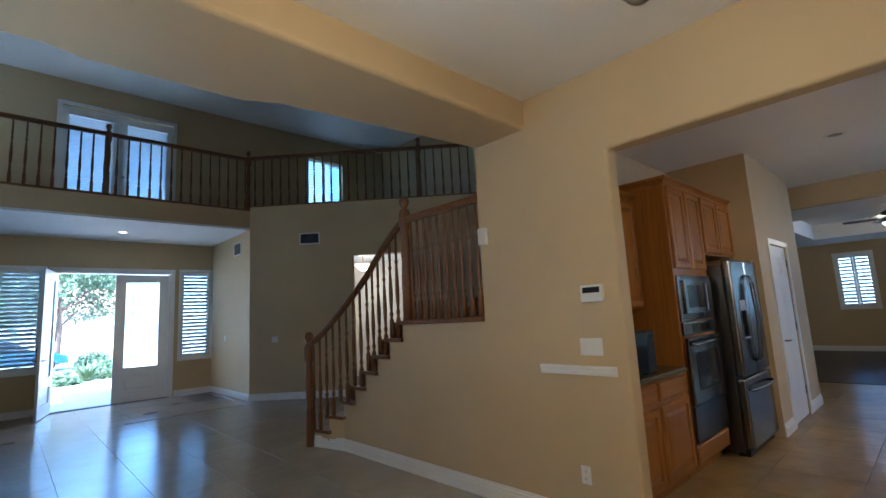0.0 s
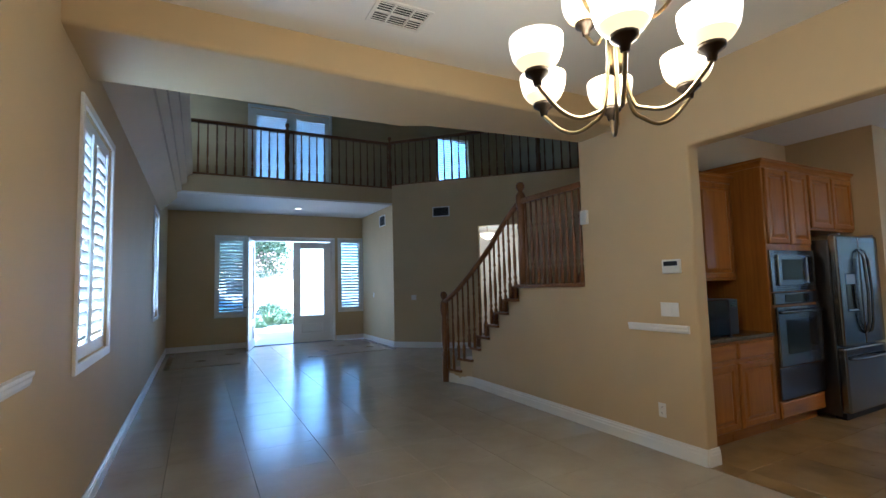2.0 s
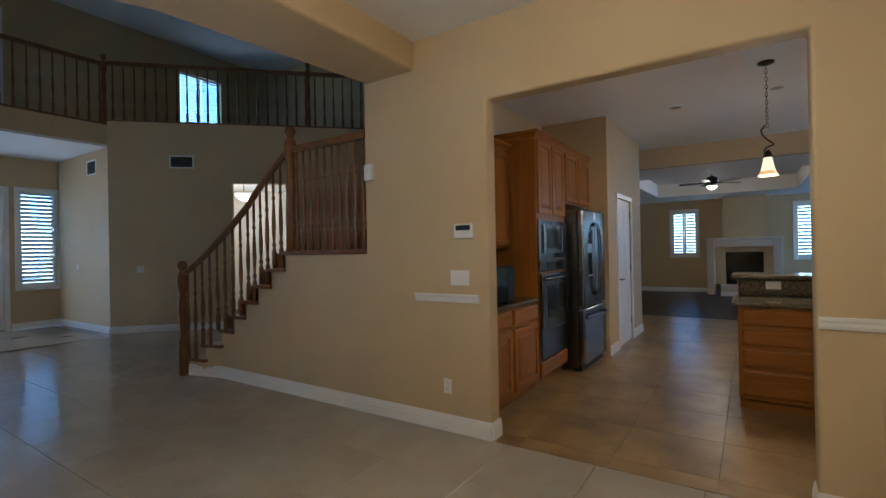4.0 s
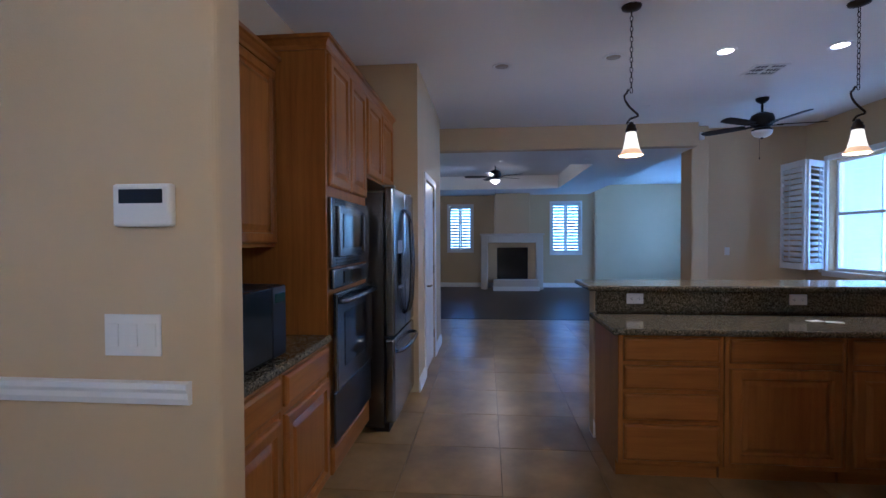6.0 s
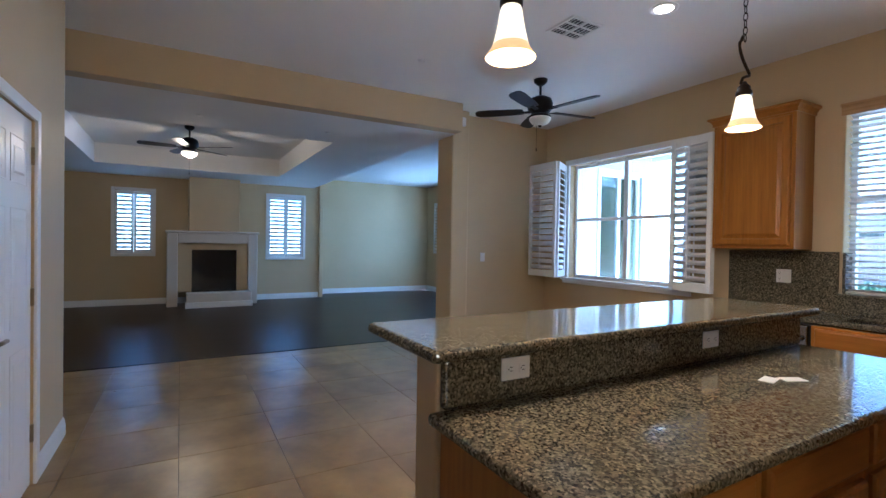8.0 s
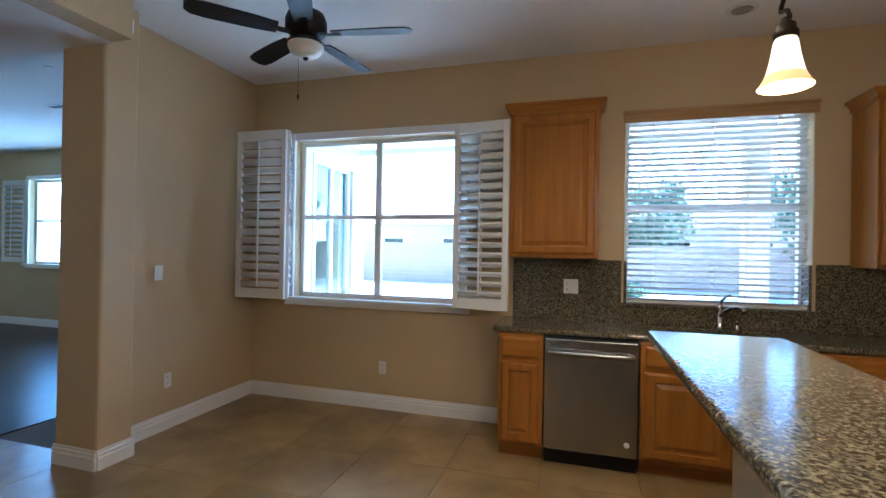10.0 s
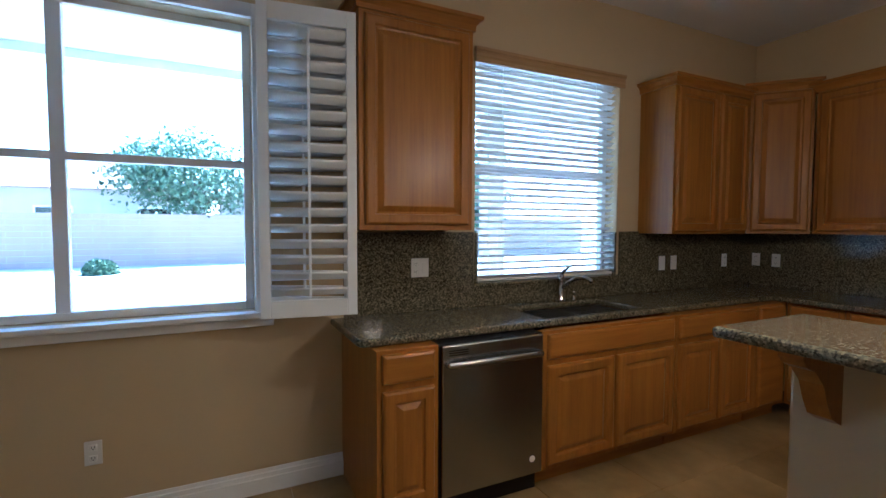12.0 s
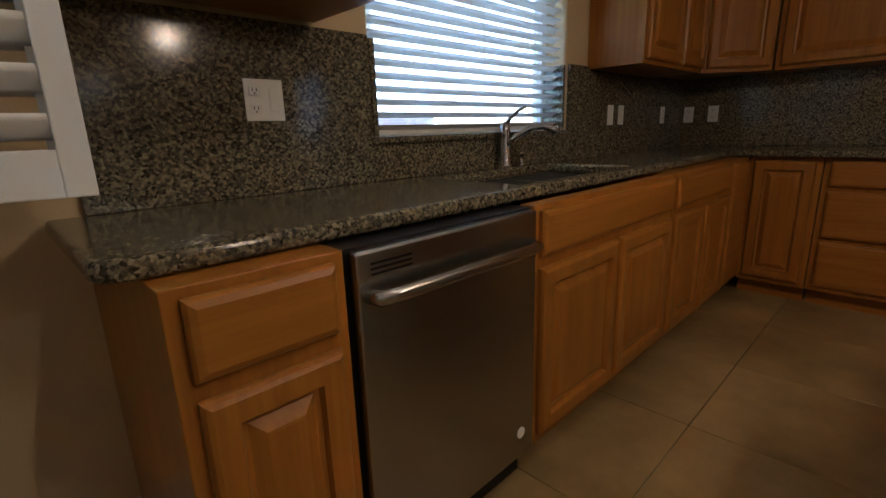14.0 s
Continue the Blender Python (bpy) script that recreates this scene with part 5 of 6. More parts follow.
def can(x, y, z, lit, watts=0.0):
    e = thing("recessed_light", pose(x, y, z), "lit recessed ceiling can light with a white trim ring" if lit else "unlit recessed ceiling can light with a white trim ring", "recessed light")
    part("trim_ring", lathe([(0.062, -0.001), (0.095, -0.001), (0.095, -0.006), (0.085, -0.010), (0.065, -0.006), (0.062, -0.001)], 24), PLASTIC, e)
    part("lens", lathe([(0.0, -0.002), (0.0635, -0.002), (0.0635, -0.005), (0.0, -0.005)], 24), LENS if lit else OFFLENS, e)
    if lit:
        lamp = new("can_lamp", bpy.data.lights.new("can_lamp", "SPOT"))
        lamp.data.energy, lamp.data.spot_size, lamp.data.spot_blend, lamp.data.color, lamp.data.shadow_soft_size = watts, radians(130), 0.8, (1.0, 0.74, 0.45), 0.05
        lamp.matrix_world = look((x, y, z - 0.02), (x, y, 0))
    return e


for x, y, lit in ((7.0, 1.10, False), (6.88, 0.10, False), (6.85, -0.85, True), (6.82, -1.77, True), (5.71, -3.0, False)):
    can(x, y, CZ, lit, CAN_W)
can(2.39, 11.29, 3.39, True, CAN_W * 0.7)
for x, y in ((1.6, 11.0), (3.4, 11.0), (6.0, 10.4)):
    can(x, y, UZ, False)


# ---- vents, switches, outlets, small fittings ----
def vent(m, w, h, n, label, grid=False):
    """A louvred register on the plane y = 0, facing -y."""
    e = thing("air_vent", m, label, "vent")
    part("backing", B(((0.01, -0.002, 0.01), (w - 0.01, -0.001, h - 0.01))), BLACKMAT, e)
    part("frame", B(((0, -0.01, 0), (w, -0.001, 0.025)), ((0, -0.01, h - 0.025), (w, -0.001, h)), ((0, -0.01, 0.025), (0.025, -0.001, h - 0.025)), ((w - 0.025, -0.01, 0.025), (w, -0.001, h - 0.025)), bevel=0.002), PLASTIC, e)
    for k in range(n):
        z = 0.03 + (h - 0.06) * (k + 0.5) / n
        o = part("slat", B(((0.025, -0.007, -0.001), (w - 0.025, -0.001, 0.001))), GREYPL if not grid else PLASTIC, e)
        o.location = (0, 0, z)
    if grid:
        for k in (1, 2):
            part("divider", B(((w * k / 3 - 0.006, -0.011, 0.02), (w * k / 3 + 0.006, -0.001, h - 0.02))), PLASTIC, e)
        part("divider", B(((0.02, -0.011, h / 2 - 0.006), (w - 0.02, -0.001, h / 2 + 0.006))), PLASTIC, e)
    return e


vent(DIAG @ pose(1.02, 0, 3.02), 0.42, 0.24, 9, "grey louvred return vent on the wall")
vent(pose(4.37, 10.95, 2.95, 0, 0, -90), 0.42, 0.28, 7, "grey louvred vent high on the foyer wall")
vent(pose(7.21, -1.30, CZ, 90), 0.30, 0.32, 8, "white ceiling air register", True)
vent(pose(1.13, 2.30, CZ, 90), 0.36, 0.25, 8, "white ceiling air register", True)
vent(pose(12.5, -3.45, CZ + 0.02, 90), 0.4, 0.15, 4, "white ceiling air register")


def plate(m, w, h, gang, label, category):
    """A wall plate on the plane y = 0, facing -y; gang: what it carries, one letter each (o outlet, s rocker switch, t toggle)."""
    e = thing("wall_plate", m, label, category)
    part("cover", B(((0, -0.006, 0), (w, -0.0005, h)), bevel=0.002), PLASTIC, e)
    for k, g in enumerate(gang):
        cx = w * (k + 0.5) / len(gang)
        if g == "o":
            for z in (0.28, 0.72):
                o = part("socket", B(((cx - 0.016, -0.0085, h * z - 0.014), (cx + 0.016, -0.006, h * z + 0.014)), bevel=0.003), PLASTIC, e)
                for dx in (-0.006, 0.006):
                    part("slot", B(((cx + dx - 0.0012, -0.0092, h * z - 0.002), (cx + dx + 0.0012, -0.0084, h * z + 0.008))), BLACKMAT, o)
                part("slot", B(((cx - 0.002, -0.0092, h * z - 0.009), (cx + 0.002, -0.0084, h * z - 0.005))), BLACKMAT, o)
        elif g == "s":
            part("rocker", B(((cx - 0.016, -0.010, h * 0.22), (cx + 0.016, -0.006, h * 0.78)), bevel=0.002), PLASTIC, e)
        else:
            part("toggle", B(((cx - 0.004, -0.016, h * 0.44), (cx + 0.004, -0.006, h * 0.56)), bevel=0.002), PLASTIC, e)
    return e


OUT, SWI = "white duplex outlet plate on the wall", "white switch plate on the wall"
E90, W90, N180 = (0, 0, 90), (0, 0, -90), (0, 0, 180)
plate(pose(XD, 2.38, 0.29, *W90), 0.07, 0.115, "o", OUT, "outlet")
plate(pose(XD, 2.30, 1.13, *W90), 0.165, 0.115, "sss", "white three gang switch plate on the wall", "light switch")
plate(pose(XE, -2.31, 1.19, *W90), 0.07, 0.115, "s", SWI, "light switch")
plate(pose(XE, -2.41, 0.33, *W90), 0.07, 0.115, "o", OUT, "outlet")
plate(pose(8.47, YS, 0.32, *N180), 0.07, 0.115, "o", OUT, "outlet")
plate(pose(6.84, YS + 0.021, 1.13, *N180), 0.115, 0.115, "os", "white outlet and switch plate on granite", "outlet")
for x, g in ((4.67, "s"), (4.53, "s"), (3.865, "o")):
    plate(pose(x, YS + 0.021, 1.09, *N180), 0.07, 0.115, g, "white plate on the granite backsplash", "outlet")
for y, g in ((-3.40, "o"), (-3.23, "o")):
    plate(pose(XK + 0.021, y, 1.09, *E90), 0.07, 0.115, g, "white plate on the granite backsplash", "outlet")
plate(pose(4.37, 11.5, 1.15, *W90), 0.07, 0.115, "s", SWI, "light switch")
plate(DIAG @ pose(0.45, 0, 1.1), 0.12, 0.115, "ss", SWI, "light switch")
for y in (0.257, -0.83):
    plate(pose(5.922, y, 0.982, *W90) @ pose(0, 0, 0.073, 0, 90), 0.073, 0.115, "o", "white horizontal outlet plate on the island splash", "outlet")
th = thing("thermostat", pose(XD, 2.25, 1.485, *W90), "white wall thermostat with a grey display", "thermostat")
part("body", B(((0, -0.03, 0), (0.165, -0.0005, 0.115)), bevel=0.008), PLASTIC, th)
part("display", B(((0.02, -0.032, 0.062), (0.145, -0.029, 0.10)), bevel=0.002), BLACKMAT, th)
bx = thing("door_chime", pose(XD, 3.15, 2.01, *W90), "small white chime box on the wall", "chime box")
part("body", B(((0, -0.04, 0), (0.085, -0.0005, 0.14)), bevel=0.006), PLASTIC, bx)
sn = thing("motion_sensor", pose(9.68, -1.85, 2.88, *W90), "small white motion sensor high on the pilaster", "sensor")
part("body", B(((0, -0.045, 0), (0.07, -0.0005, 0.11)), bevel=0.012), PLASTIC, sn)
for x, y, z in ((8.54, -0.74, CZ), (10.4, -0.4, SOF), (10.4, 1.0, SOF), (11.5, -2.6, CZ + 0.02)):
    s = thing("sprinkler_cap", pose(x, y, z), "small white round ceiling cap", "sprinkler cap")
    part("disc", lathe([(0.0, 0.0), (0.035, 0.0), (0.033, -0.008), (0.0, -0.010)], 16), PLASTIC, s)


def rail_strip(y0, y1, z, h, name, label):
    bm = bmesh.new()
    pr = [(0.0, 0.0), (0.012, 0.0), (0.02, h * 0.3), (0.02, h * 0.55), (0.028, h * 0.75), (0.028, h), (0.0, h)]
    rows = [[bm.verts.new((XD - 0.0005 - a, y, z + b)) for a, b in pr] for y in (y0, y1)]
    for k in range(len(pr)):
        q = (k + 1) % len(pr)
        bm.faces.new((rows[0][k], rows[0][q], rows[1][q], rows[1][k]))
    bm.faces.new(rows[0])
    bm.faces.new(rows[1])
    return tagged(mesh_ob(name, bm, TRIM), label, "trim", kind="structure")


rail_strip(2.05, 2.63, 1.0, 0.062, "trim_chair_rail", "white chair rail moulding")
rail_strip(-0.60, 0.088, 0.965, 0.062, "trim_chair_rail_end", "white chair rail moulding")
pf = thing("trim_panel", pose(XD, -0.15, 0.22, *W90), "painted picture frame panel moulding", "trim", kind="structure")
for lo, hi in (((0, -0.015, 0), (0.03, -0.0005, 0.48)), ((0.40, -0.015, 0), (0.43, -0.0005, 0.48)), ((0.03, -0.015, 0.45), (0.40, -0.0005, 0.48)), ((0.03, -0.015, 0), (0.40, -0.0005, 0.03))):
    part("moulding", B((lo, hi), bevel=0.004), WALL, pf)

wr = rail_strip(-2.3, 2.3, 1.055, 0.062, "trim_chair_rail_west", "white chair rail moulding on the dining wall")
wr.matrix_basis = pose(XW + XD, 0, 0, 0, 0, 180)
for y in (1.28, 0.28, -0.72):
    pf2 = thing("trim_panel_west", pose(XW, y, 0.22, *E90), "painted picture frame panel moulding", "trim", kind="structure")
    for lo, hi in (((0, -0.015, 0), (0.03, -0.0005, 0.66)), ((0.70, -0.015, 0), (0.73, -0.0005, 0.66)), ((0.03, -0.015, 0.63), (0.70, -0.0005, 0.66)), ((0.03, -0.015, 0), (0.70, -0.0005, 0.03))):
        part("moulding", B((lo, hi), bevel=0.004), WALL, pf2)

# corbels under the bar
for y in (-1.60, -0.65, 0.30):
    bm = bmesh.new()
    pr = [(0.0, 1.073), (0.24, 1.073), (0.24, 1.045), (0.22, 1.02), (0.17, 1.0), (0.12, 0.95), (0.09, 0.88), (0.06, 0.83), (0.0, 0.80)]
    rows = [[bm.verts.new((6.091 + a, y + s_, z)) for a, z in pr] for s_ in (-0.035, 0.035)]
    for k in range(len(pr)):
        q = (k + 1) % len(pr)
        bm.faces.new((rows[0][k], rows[0][q], rows[1][q], rows[1][k]))
    bm.faces.new(rows[0])
    bm.faces.new(rows[1])
    tagged(mesh_ob("corbel", bm, OAK), "carved oak corbel bracket under the bar top", "corbel", "bar corbels")
# paper slips on the island
pp = material("white_paper", (0.75, 0.75, 0.73), 0.7)
for x, y, r in ((5.65, -0.82, 12), (5.61, -0.91, -25)):
    o = tagged(mesh_ob("paper_slip", B(((-0.025, -0.045, 0), (0.025, 0.045, 0.002))), pp), "small white paper slip on the granite island", "paper")
    o.matrix_basis = pose(x, y, 0.9175, 0, 0, r)

# ledge along the west wall of the tall room
bm = bmesh.new()
pr = [(0.0, 3.0), (0.27, 3.27), (0.27, 3.38), (0.35, 3.42), (0.35, 3.54), (0.44, 3.58), (0.44, 3.72), (0.53, 3.76), (0.53, 3.90), (0.0, 3.90)]
rows = [[bm.verts.new((XW + a, y, z)) for a, z in pr] for y in (3.42, 10.04)]
for k in range(len(pr)):
    q = (k + 1) % len(pr)
    bm.faces.new((rows[0][k], rows[0][q], rows[1][q], rows[1][k]))
bm.faces.new(rows[0])
bm.faces.new(rows[1])
tagged(mesh_ob("trim_ledge", bm, WALL), "stepped tan plaster ledge along the high wall", "ledge", kind="structure")

# hall behind the diagonal wall
for nm, lo, hi, mt in (("hall_wall_1", (1.3, 3.2, 0), (5.6, 3.3, 3.0), CREAM), ("hall_wall_2", (1.2, 0.14, 0), (1.3, 3.3, 3.0), CREAM), ("hall_wall_3", (5.6, 0.14, 0), (5.7, 3.3, 3.0), CREAM), ("ceiling_hall", (1.2, 0.14, 3.0), (5.7, 3.3, 3.1), CEIL)):
    o = slab(nm, lo, hi, mt, "pale painted hall surface", "wall")
    o.matrix_basis = DIAG
hl = thing("hall_light", DIAG @ pose(2.0, 1.5, 3.0), "semi flush hall light with a lit glass bowl", "ceiling light")
part("stem", tube([(0, 0, 0), (0, 0, -0.22)], 0.01), NICKEL, hl)
part("bowl", lathe([(0.0, -0.42), (0.06, -0.41), (0.15, -0.35), (0.19, -0.28), (0.18, -0.275), (0.14, -0.34), (0.0, -0.40)], 22), SHADE, hl)
p = DIAG @ Vector((2.0, 1.5, 2.50))
bulb(p, HALL_W, 0.08, (1.0, 0.85, 0.65))


# ---- outdoors ----
GRAVEL = paint("pale_gravel", (0.50, 0.44, 0.37), 0.9, 0.2, 0.8)
CONC = paint("patio_concrete", (0.50, 0.48, 0.45), 0.85, 0.1, 0.3)
PATIO = paint("grey_patio_paint", (0.62, 0.63, 0.64), 0.8, 0.05, 0.4)
BLOCK = paint("pink_block", (0.36, 0.25, 0.21), 0.9, 0.1, 0.4)
ROOF = paint("clay_roof", (0.26, 0.16, 0.11), 0.85, 0.15, 0.4)
BARK = paint("bark", (0.12, 0.085, 0.06), 0.9, 0.2, 0.8)
LEAF = material("leaf", (0.10, 0.14, 0.06), 0.6)
bsdf(LEAF).inputs["Base Color"].default_value = (0.07, 0.11, 0.035, 1)
ln(LEAF, ramp(LEAF, nd(LEAF, "ShaderNodeNewGeometry").outputs["Random Per Island"], [(0.0, (0.05, 0.085, 0.035)), (1.0, (0.12, 0.17, 0.08))]), bsdf(LEAF).inputs["Base Color"])
slab("ground", (-120, -150, -0.4), (130, 160, -0.16), GRAVEL, "pale desert gravel ground", "ground")
slab("patio", (2.0, -9.2, -0.159), (XE, YS - 0.2, -0.02), CONC, "grey concrete patio slab", "patio")
slab("patio_roof", (2.0, -5.9, 2.92), (10.6, YS - 0.2, 3.07), PATIO, "tan stucco patio cover", "patio cover")
slab("patio_beam", (2.0, -6.0, 2.84), (10.6, -5.75, 2.92), PATIO, "tan stucco patio beam", "beam")
# Added out of view so no sun patch falls through the family window.
slab("family_sun_block", (10.6, -7.6, 3.42), (18.5, FYS - 0.2, 3.55), PATIO, "unseen slab added to keep sun off the family room window", "eave")
for x in (4.6, 10.2):
    slab("patio_post_1" if x < 5 else "patio_post_2", (x, -5.99, -0.16), (x + 0.25, -5.76, 2.84), STUCCO, "square tan stucco patio post", "post", 0.02)
slab("walkway", (0.6, YF + 0.2, -0.159), (4.4, YF + 7.0, -0.03), CONC, "grey paver walkway at the front door", "walkway")
slab("porch_roof", (-0.4, YF + 0.2, 3.2), (5.0, YF + 2.2, 3.35), STUCCO, "tan stucco porch cover", "porch cover")
slab("street", (-60, YF + 16, -0.159), (60, YF + 24, -0.14), CONC, "pale asphalt street", "road")


def tree(x, y, h, r, seed, label="leafy green yard tree"):
    rnd = random.Random(seed)
    e = thing("tree", pose(x, y, -0.16), label, "tree")
    bm = bmesh.new()
    tube([(0, 0, 0), (0.05, 0.02, h * 0.25), (0.0, 0.06, h * 0.5), (0.05, 0, h * 0.75)], [0.16, 0.12, 0.09, 0.04], 9, bm)
    tips = []
    for k in range(9):
        a, z = rnd.uniform(0, 6.28), h * rnd.uniform(0.25, 0.6)
        q = Vector((r * 0.75 * math.cos(a), r * 0.75 * math.sin(a), z + h * rnd.uniform(0.12, 0.35)))
        tube([(0.02, 0.03, z), q * 0.5 + Vector((0, 0, z * 0.5 + 0.1)), q], [0.06, 0.04, 0.015], 6, bm)
        tips.append(q)
    part("trunk", bm, BARK, e)
    verts, faces = [], []
    cl = [(t, r * rnd.uniform(0.35, 0.6)) for t in tips] + [(Vector((rnd.gauss(0, r * 0.4), rnd.gauss(0, r * 0.4), h * rnd.uniform(0.45, 0.95))), r * rnd.uniform(0.3, 0.55)) for _ in range(9)]
    for c, s in cl:
        for _ in range(420):
            d = Vector((rnd.gauss(0, 1), rnd.gauss(0, 1), rnd.gauss(0, 0.8)))
            d = d.normalized() * s * rnd.uniform(0.5, 1.08)
            p = c + d
            u = Vector((rnd.gauss(0, 1), rnd.gauss(0, 1), rnd.gauss(0, 1))).normalized() * rnd.uniform(0.08, 0.16)
            v = u.cross(Vector((rnd.gauss(0, 1), rnd.gauss(0, 1), rnd.gauss(0, 1)))).normalized() * rnd.uniform(0.04, 0.08)
            n = len(verts)
            verts += [p - u, p + v, p + u, p - v]
            faces.append((n, n + 1, n + 2, n + 3))
    me = bpy.data.meshes.new("crown")
    me.from_pydata(verts, [], faces)
    me.materials.append(LEAF)
    o = new("crown", me)
    o.parent = e
    return e


for k, (x, y, h, r) in enumerate(((8.6, -25.6, 5.2, 2.9), (3.2, -25.5, 5.0, 2.2), (-2.5, -20.5, 5.0, 2.2), (-1.6, 27.0, 7.0, 3.2), (3.0, 34.5, 7.0, 2.9), (-3.5, 24.0, 5.5, 2.4), (6.5, 54.0, 8.0, 3.6))):
    tree(x, y, h, r, k + 3)


def bush(x, y, r, seed, spiky=False):
    rnd = random.Random(seed)
    e = thing("bush", pose(x, y, -0.16), "spiky agave plant in the gravel" if spiky else "rounded green shrub in the gravel", "shrub")
    verts, faces = [], []
    for _ in range(60 if spiky else 700):
        if spiky:
            a, t = rnd.uniform(0, 6.28), rnd.uniform(0.2, 1.2)
            d = Vector((math.cos(a) * math.cos(t), math.sin(a) * math.cos(t), math.sin(t))) * r * rnd.uniform(0.8, 1.2)
            s = Vector((-math.sin(a), math.cos(a), 0)) * r * 0.07
            n = len(verts)
            verts += [-s * 0.5, d * 0.5 + s, d, d * 0.5 - s]
        else:
            d = Vector((rnd.gauss(0, 1), rnd.gauss(0, 1), abs(rnd.gauss(0, 0.8)))).normalized() * r * rnd.uniform(0.75, 1.05)
            u = Vector((rnd.gauss(0, 1), rnd.gauss(0, 1), rnd.gauss(0, 1))).normalized() * 0.07
            v = u.cross(Vector((rnd.gauss(0, 1), rnd.gauss(0, 1), rnd.gauss(0, 1)))).normalized() * 0.04
            n = len(verts)
            verts += [d - u, d + v, d + u, d - v]
        faces.append((n, n + 1, n + 2, n + 3))
    me = bpy.data.meshes.new("foliage")
    me.from_pydata(verts, [], faces)
    me.materials.append(LEAF)
    o = new("foliage", me)
    o.parent = e
    if not spiky:
        part("core", lathe([(0.0, 0.0), (r * 0.7, 0.05), (r * 0.75, r * 0.35), (r * 0.4, r * 0.68), (0.0, r * 0.75)], 10), LEAF, e)
    return e


for k, (x, y, r, s_) in enumerate(((2.1, 19.0, 0.55, False), (2.9, 20.5, 0.8, True), (3.5, 15.6, 0.4, True), (3.6, 22.0, 0.7, False), (1.2, 20.5, 0.7, False), (6.4, -15.0, 0.5, True), (4.9, -18.8, 0.6, False), (11.2, -19.0, 0.5, False), (4.3, 31.0, 0.8, False))):
    bush(x, y, r, 40 + k, s_)


def house(x, y, w, d, h, rz, label):
    e = thing("house", pose(x, y, -0.16, 0, 0, rz), label, "house")
    part("wall", B(((-w / 2, 0, 0), (w / 2, d, h))), STUCCO, e)
    bm = bmesh.new()
    lo = [bm.verts.new(v) for v in ((-w / 2 - 0.5, -0.5, h), (w / 2 + 0.5, -0.5, h), (w / 2 + 0.5, d + 0.5, h), (-w / 2 - 0.5, d + 0.5, h))]
    hi = [bm.verts.new(v) for v in ((-w / 4, d / 2, h + d * 0.2), (w / 4, d / 2, h + d * 0.2))]
    bm.faces.new(lo)
    bm.faces.new((lo[0], lo[1], hi[1], hi[0]))
    bm.faces.new((lo[2], lo[3], hi[0], hi[1]))
    bm.faces.new((lo[1], lo[2], hi[1]))
    bm.faces.new((lo[3], lo[0], hi[0]))
    part("roof", bm, ROOF, e)
    for k in range(3):
        cx = -w / 2 + w * (k + 0.5) / 3
        wn_ = part("window", B(((cx - 0.8, -0.06, h * 0.35), (cx + 0.8, 0.0, h * 0.75)), bevel=0.02), TRIM, e)
        part("pane", B(((cx - 0.7, -0.07, h * 0.38), (cx + 0.7, -0.061, h * 0.72))), BLACK, wn_)
    return e


house(3.0, 42.0, 16, 10, 3.2, 0, "single storey tan stucco house across the street")
house(-16.0, 44.0, 14, 10, 3.2, 0, "single storey tan stucco house across the street")
house(15.0, -30.0, 13, 9, 3.4, 180, "tan stucco house behind the garden wall")
house(1.0, -31.0, 13, 9, 3.4, 180, "tan stucco house behind the garden wall")


def parked_car(x, y, rz):
    e = thing("parked_car", pose(x, y, -0.14, 0, 0, rz), "blue parked saloon car at the kerb", "car")
    blue = material("blue_car_paint", (0.05, 0.16, 0.30), 0.25)
    bsdf(blue).inputs["Coat Weight"].default_value = 0.6
    side = [(-2.2, 0.35), (-2.25, 0.62), (-2.1, 0.86), (-1.55, 0.95), (1.0, 0.93), (1.75, 0.82), (2.15, 0.66), (2.2, 0.35)]
    roof = [(-1.65, 0.95), (-1.05, 1.38), (-0.55, 1.45), (0.2, 1.42), (0.95, 0.93)]

    def shell(outline, half, tuck):
        bm = bmesh.new()
        zm = max(z for _, z in outline)
        z0 = min(z for _, z in outline)
        rows = [[bm.verts.new((a, s * (half - tuck * (z - z0) / (zm - z0)), z)) for a, z in outline] for s in (-1, 1)]
        n = len(outline)
        for k in range(n):
            bm.faces.new((rows[0][k], rows[0][(k + 1) % n], rows[1][(k + 1) % n], rows[1][k]))
        bm.faces.new(rows[0])
        bm.faces.new(rows[1])
        bmesh.ops.bevel(bm, geom=bm.edges[:], offset=0.05, segments=2, affect="EDGES", profile=0.5)
        return bm

    part("body", shell(side, 0.88, 0.06), blue, e)
    part("cabin", shell(roof, 0.80, 0.16), BLACK, e, "dark glass cabin")
    part("roof_panel", B(((-1.0, -0.60, 1.43), (0.15, 0.60, 1.475)), bevel=0.02), blue, e)
    for px_ in (-1.35, 1.4):
        for py_ in (-0.80, 0.80):
            w = part("wheel", lathe([(0.0, -0.10), (0.20, -0.10), (0.31, -0.09), (0.32, 0.0), (0.31, 0.09), (0.20, 0.10), (0.0, 0.10)], 20), BLACKMAT, e, "black tyre")
            w.matrix_basis = pose(px_, py_, 0.32, 90)
            part("rim", lathe([(0.0, -0.112), (0.19, -0.106), (0.20, -0.10), (0.0, -0.10)], 16), GREYPL, w)
            part("rim", lathe([(0.0, 0.10), (0.20, 0.10), (0.19, 0.106), (0.0, 0.112)], 16), GREYPL, w)
    for py_ in (-0.62, 0.62):
        part("headlight", B(((2.10, py_ - 0.16, 0.60), (2.20, py_ + 0.16, 0.72)), bevel=0.03), PLASTIC, e)
    return e


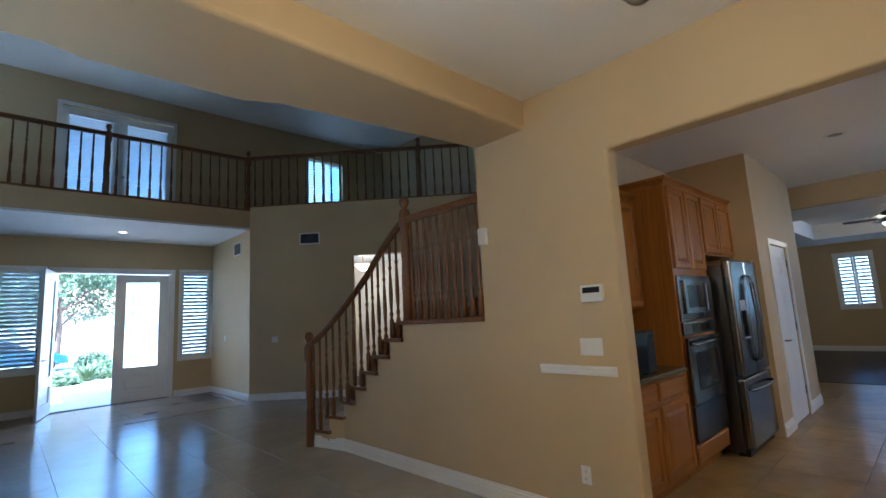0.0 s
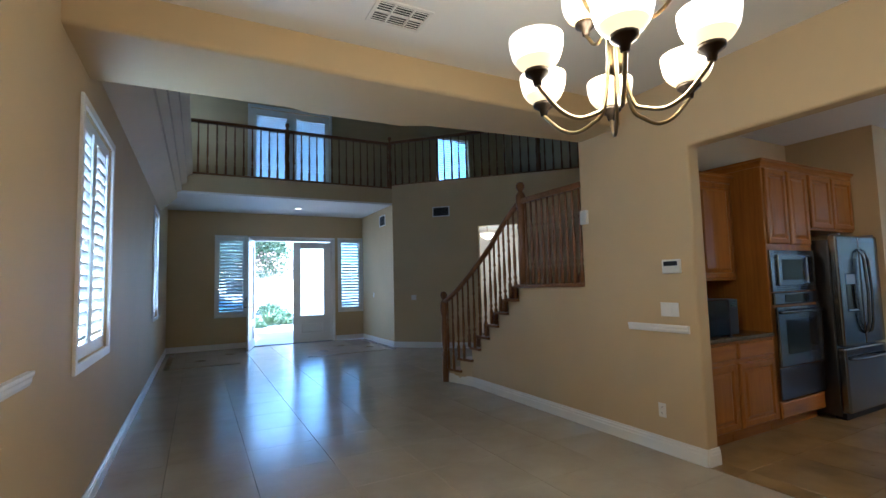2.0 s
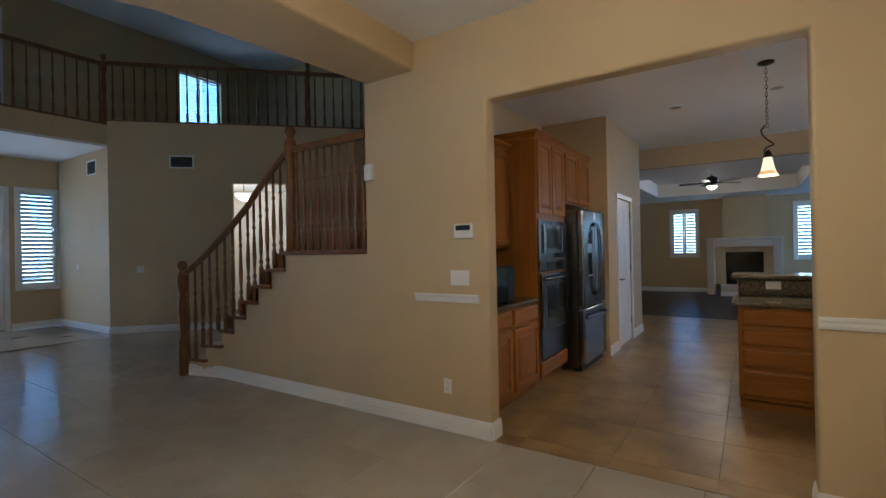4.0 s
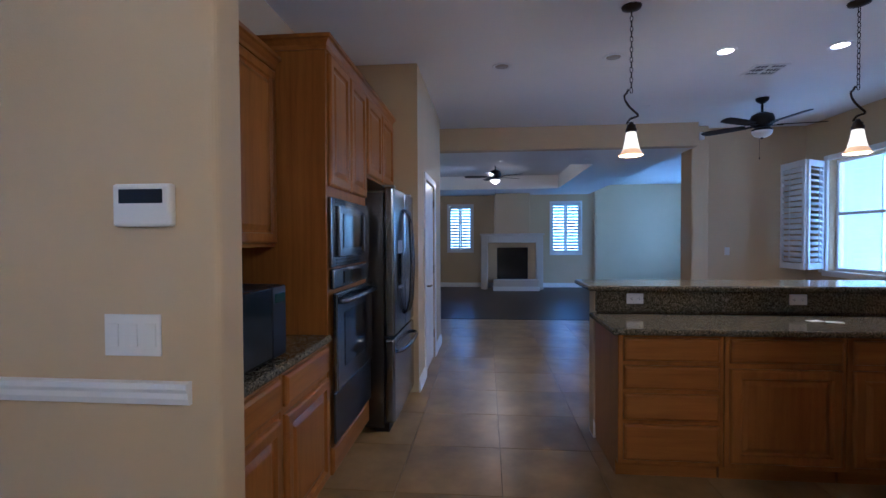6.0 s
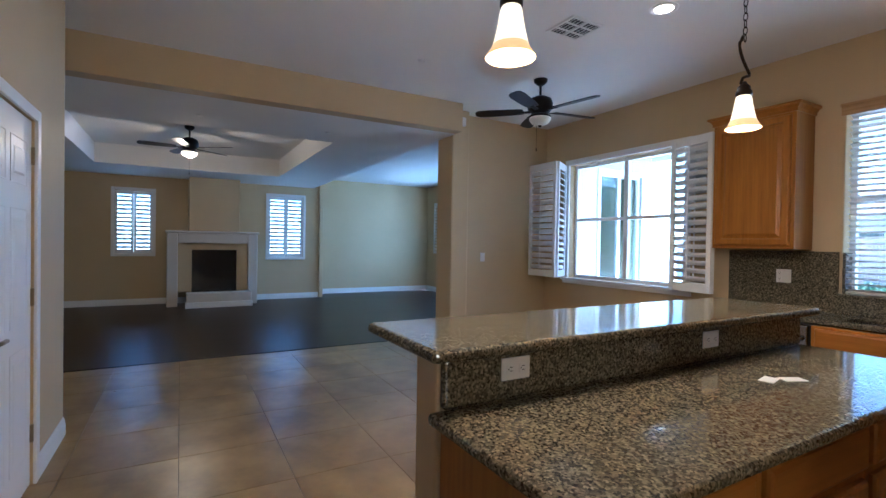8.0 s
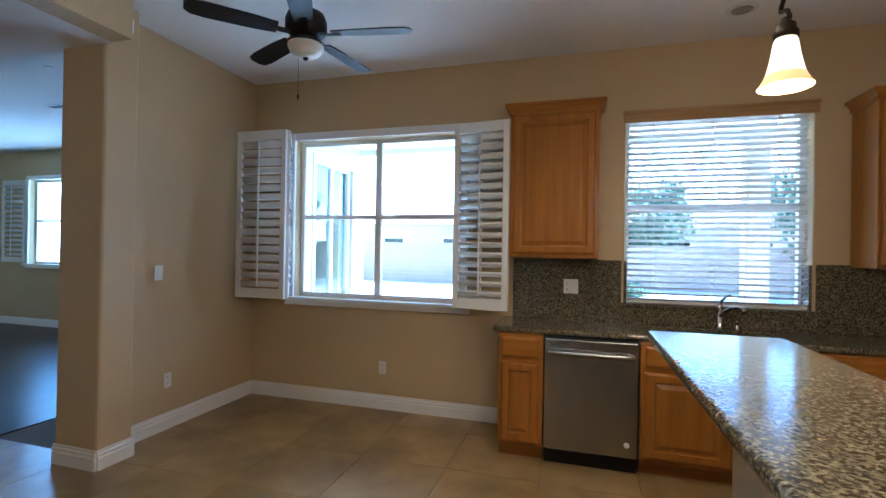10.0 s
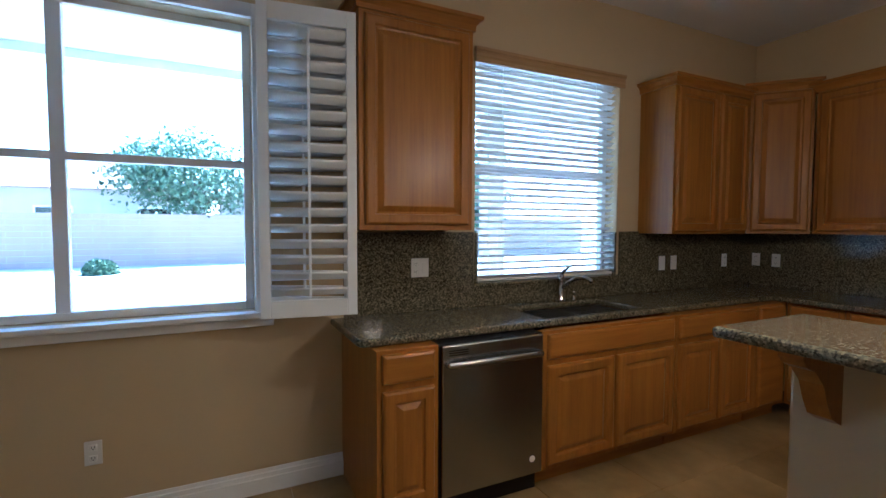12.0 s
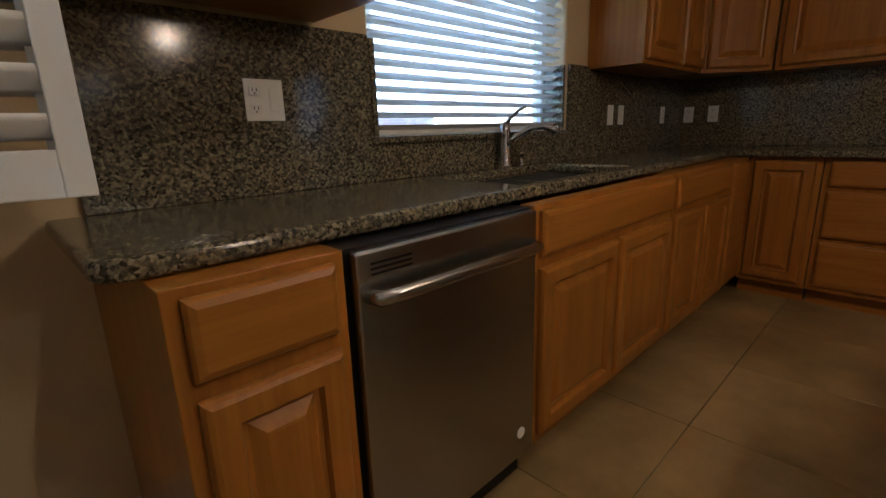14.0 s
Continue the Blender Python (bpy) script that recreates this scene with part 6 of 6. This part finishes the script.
parked_car(0.9, 29.6, 0)
gw = thing("garden_wall", pose(-12, -22.5, -0.16), "pinkish concrete block garden wall", "garden wall")
blk = None
for r_ in range(9):
    for c in range(32):
        mm = Matrix.Translation((c * 1.0 + (0.5 if r_ % 2 else 0), 0, r_ * 0.225))
        if blk is None:
            blk = part("block", B(((0.006, 0, 0.006), (0.994, 0.2, 0.219)), bevel=0.004, seg=1), BLOCK, gw)
        else:
            share(blk, "block", mm, gw)
part("mortar", B(((0, 0.01, 0), (32.5, 0.19, 2.02))), CONC, gw)

# ---- floor pieces, last ----
def tiles(parent, mat, x0, x1, y0, y1, s, ox, oy, keep=None, gap=0.0028):
    """Square tiles on a grid, cut at the edges; whole ones share a mesh."""
    whole = None
    i0, i1 = math.floor((x0 - ox) / s), math.ceil((x1 - ox) / s)
    k0, k1 = math.floor((y0 - oy) / s), math.ceil((y1 - oy) / s)
    for i in range(i0, i1):
        for k in range(k0, k1):
            a, b, c, d = max(x0, ox + i * s), min(x1, ox + (i + 1) * s), max(y0, oy + k * s), min(y1, oy + (k + 1) * s)
            if b - a < 0.03 or d - c < 0.03 or (keep and not keep((a + b) / 2, (c + d) / 2)):
                continue
            if b - a > s - 0.001 and d - c > s - 0.001:
                if whole is None:
                    whole = part("tile", B(((gap / 2, gap / 2, -0.012), (s - gap / 2, s - gap / 2, 0.0)), bevel=0.0015, seg=1), mat, parent)
                    whole.location = (a, c, 0)
                else:
                    share(whole, "tile", Matrix.Translation((a, c, 0)), parent)
            else:
                t = part("tile", B(((0, 0, -0.012), (b - a - gap, d - c - gap, 0.0))), mat, parent)
                t.location = (a + gap / 2, c + gap / 2, 0)


fl = thing("floor_tiles_cream", pose(0, 0, 0), "large polished cream floor tiles", "floor", kind="structure")
tiles(fl, TILE_LIGHT, XW, 9.0, -2.6, YF, 0.612, XD - 6 * 0.612, 1.22, lambda x, y: (x < XD or (5.2 < y and x + y < 14.75)))
fk = thing("floor_tiles_brown", pose(0, 0, 0), "large matte brown floor tiles", "floor", kind="structure")
tiles(fk, TILE_BROWN, XD + 0.005, 10.92, YS, 4.2, 0.612, 5.72 - 0.612 * 4, -2.51, lambda x, y: x < 9.9 or y > -1.6)
tagged(mesh_ob("trim_floor_edge", B(((10.905, -1.6, -0.01), (10.945, 4.2, 0.006)), bevel=0.003), BLACKMAT), "dark floor edge strip", "trim", kind="structure")
bd = thing("floor_border", pose(0, 0, 0), "dark tile border inlaid in the foyer floor", "floor", kind="structure")
for x0, y0, x1, y1 in ((XW + 0.1, 9.70, 1.0, 9.80), (2.3, 9.70, 4.30, 9.80), (XW + 0.1, 9.80, XW + 0.2, 12.1), (4.2, 9.80, 4.30, 12.1)):
    part("border_strip", B(((x0, y0, 0.0), (x1, y1, 0.003))), TILE_DARK, bd)
for x, y in ((0.3, 10.6), (0.9, 11.3), (2.8, 10.5), (3.4, 11.2), (3.9, 10.5)):
    o = part("inset", B(((-0.09, -0.09, 0.0), (0.09, 0.09, 0.003))), TILE_DARK, bd)
    o.matrix_basis = pose(x, y, 0, 0, 0, 45)
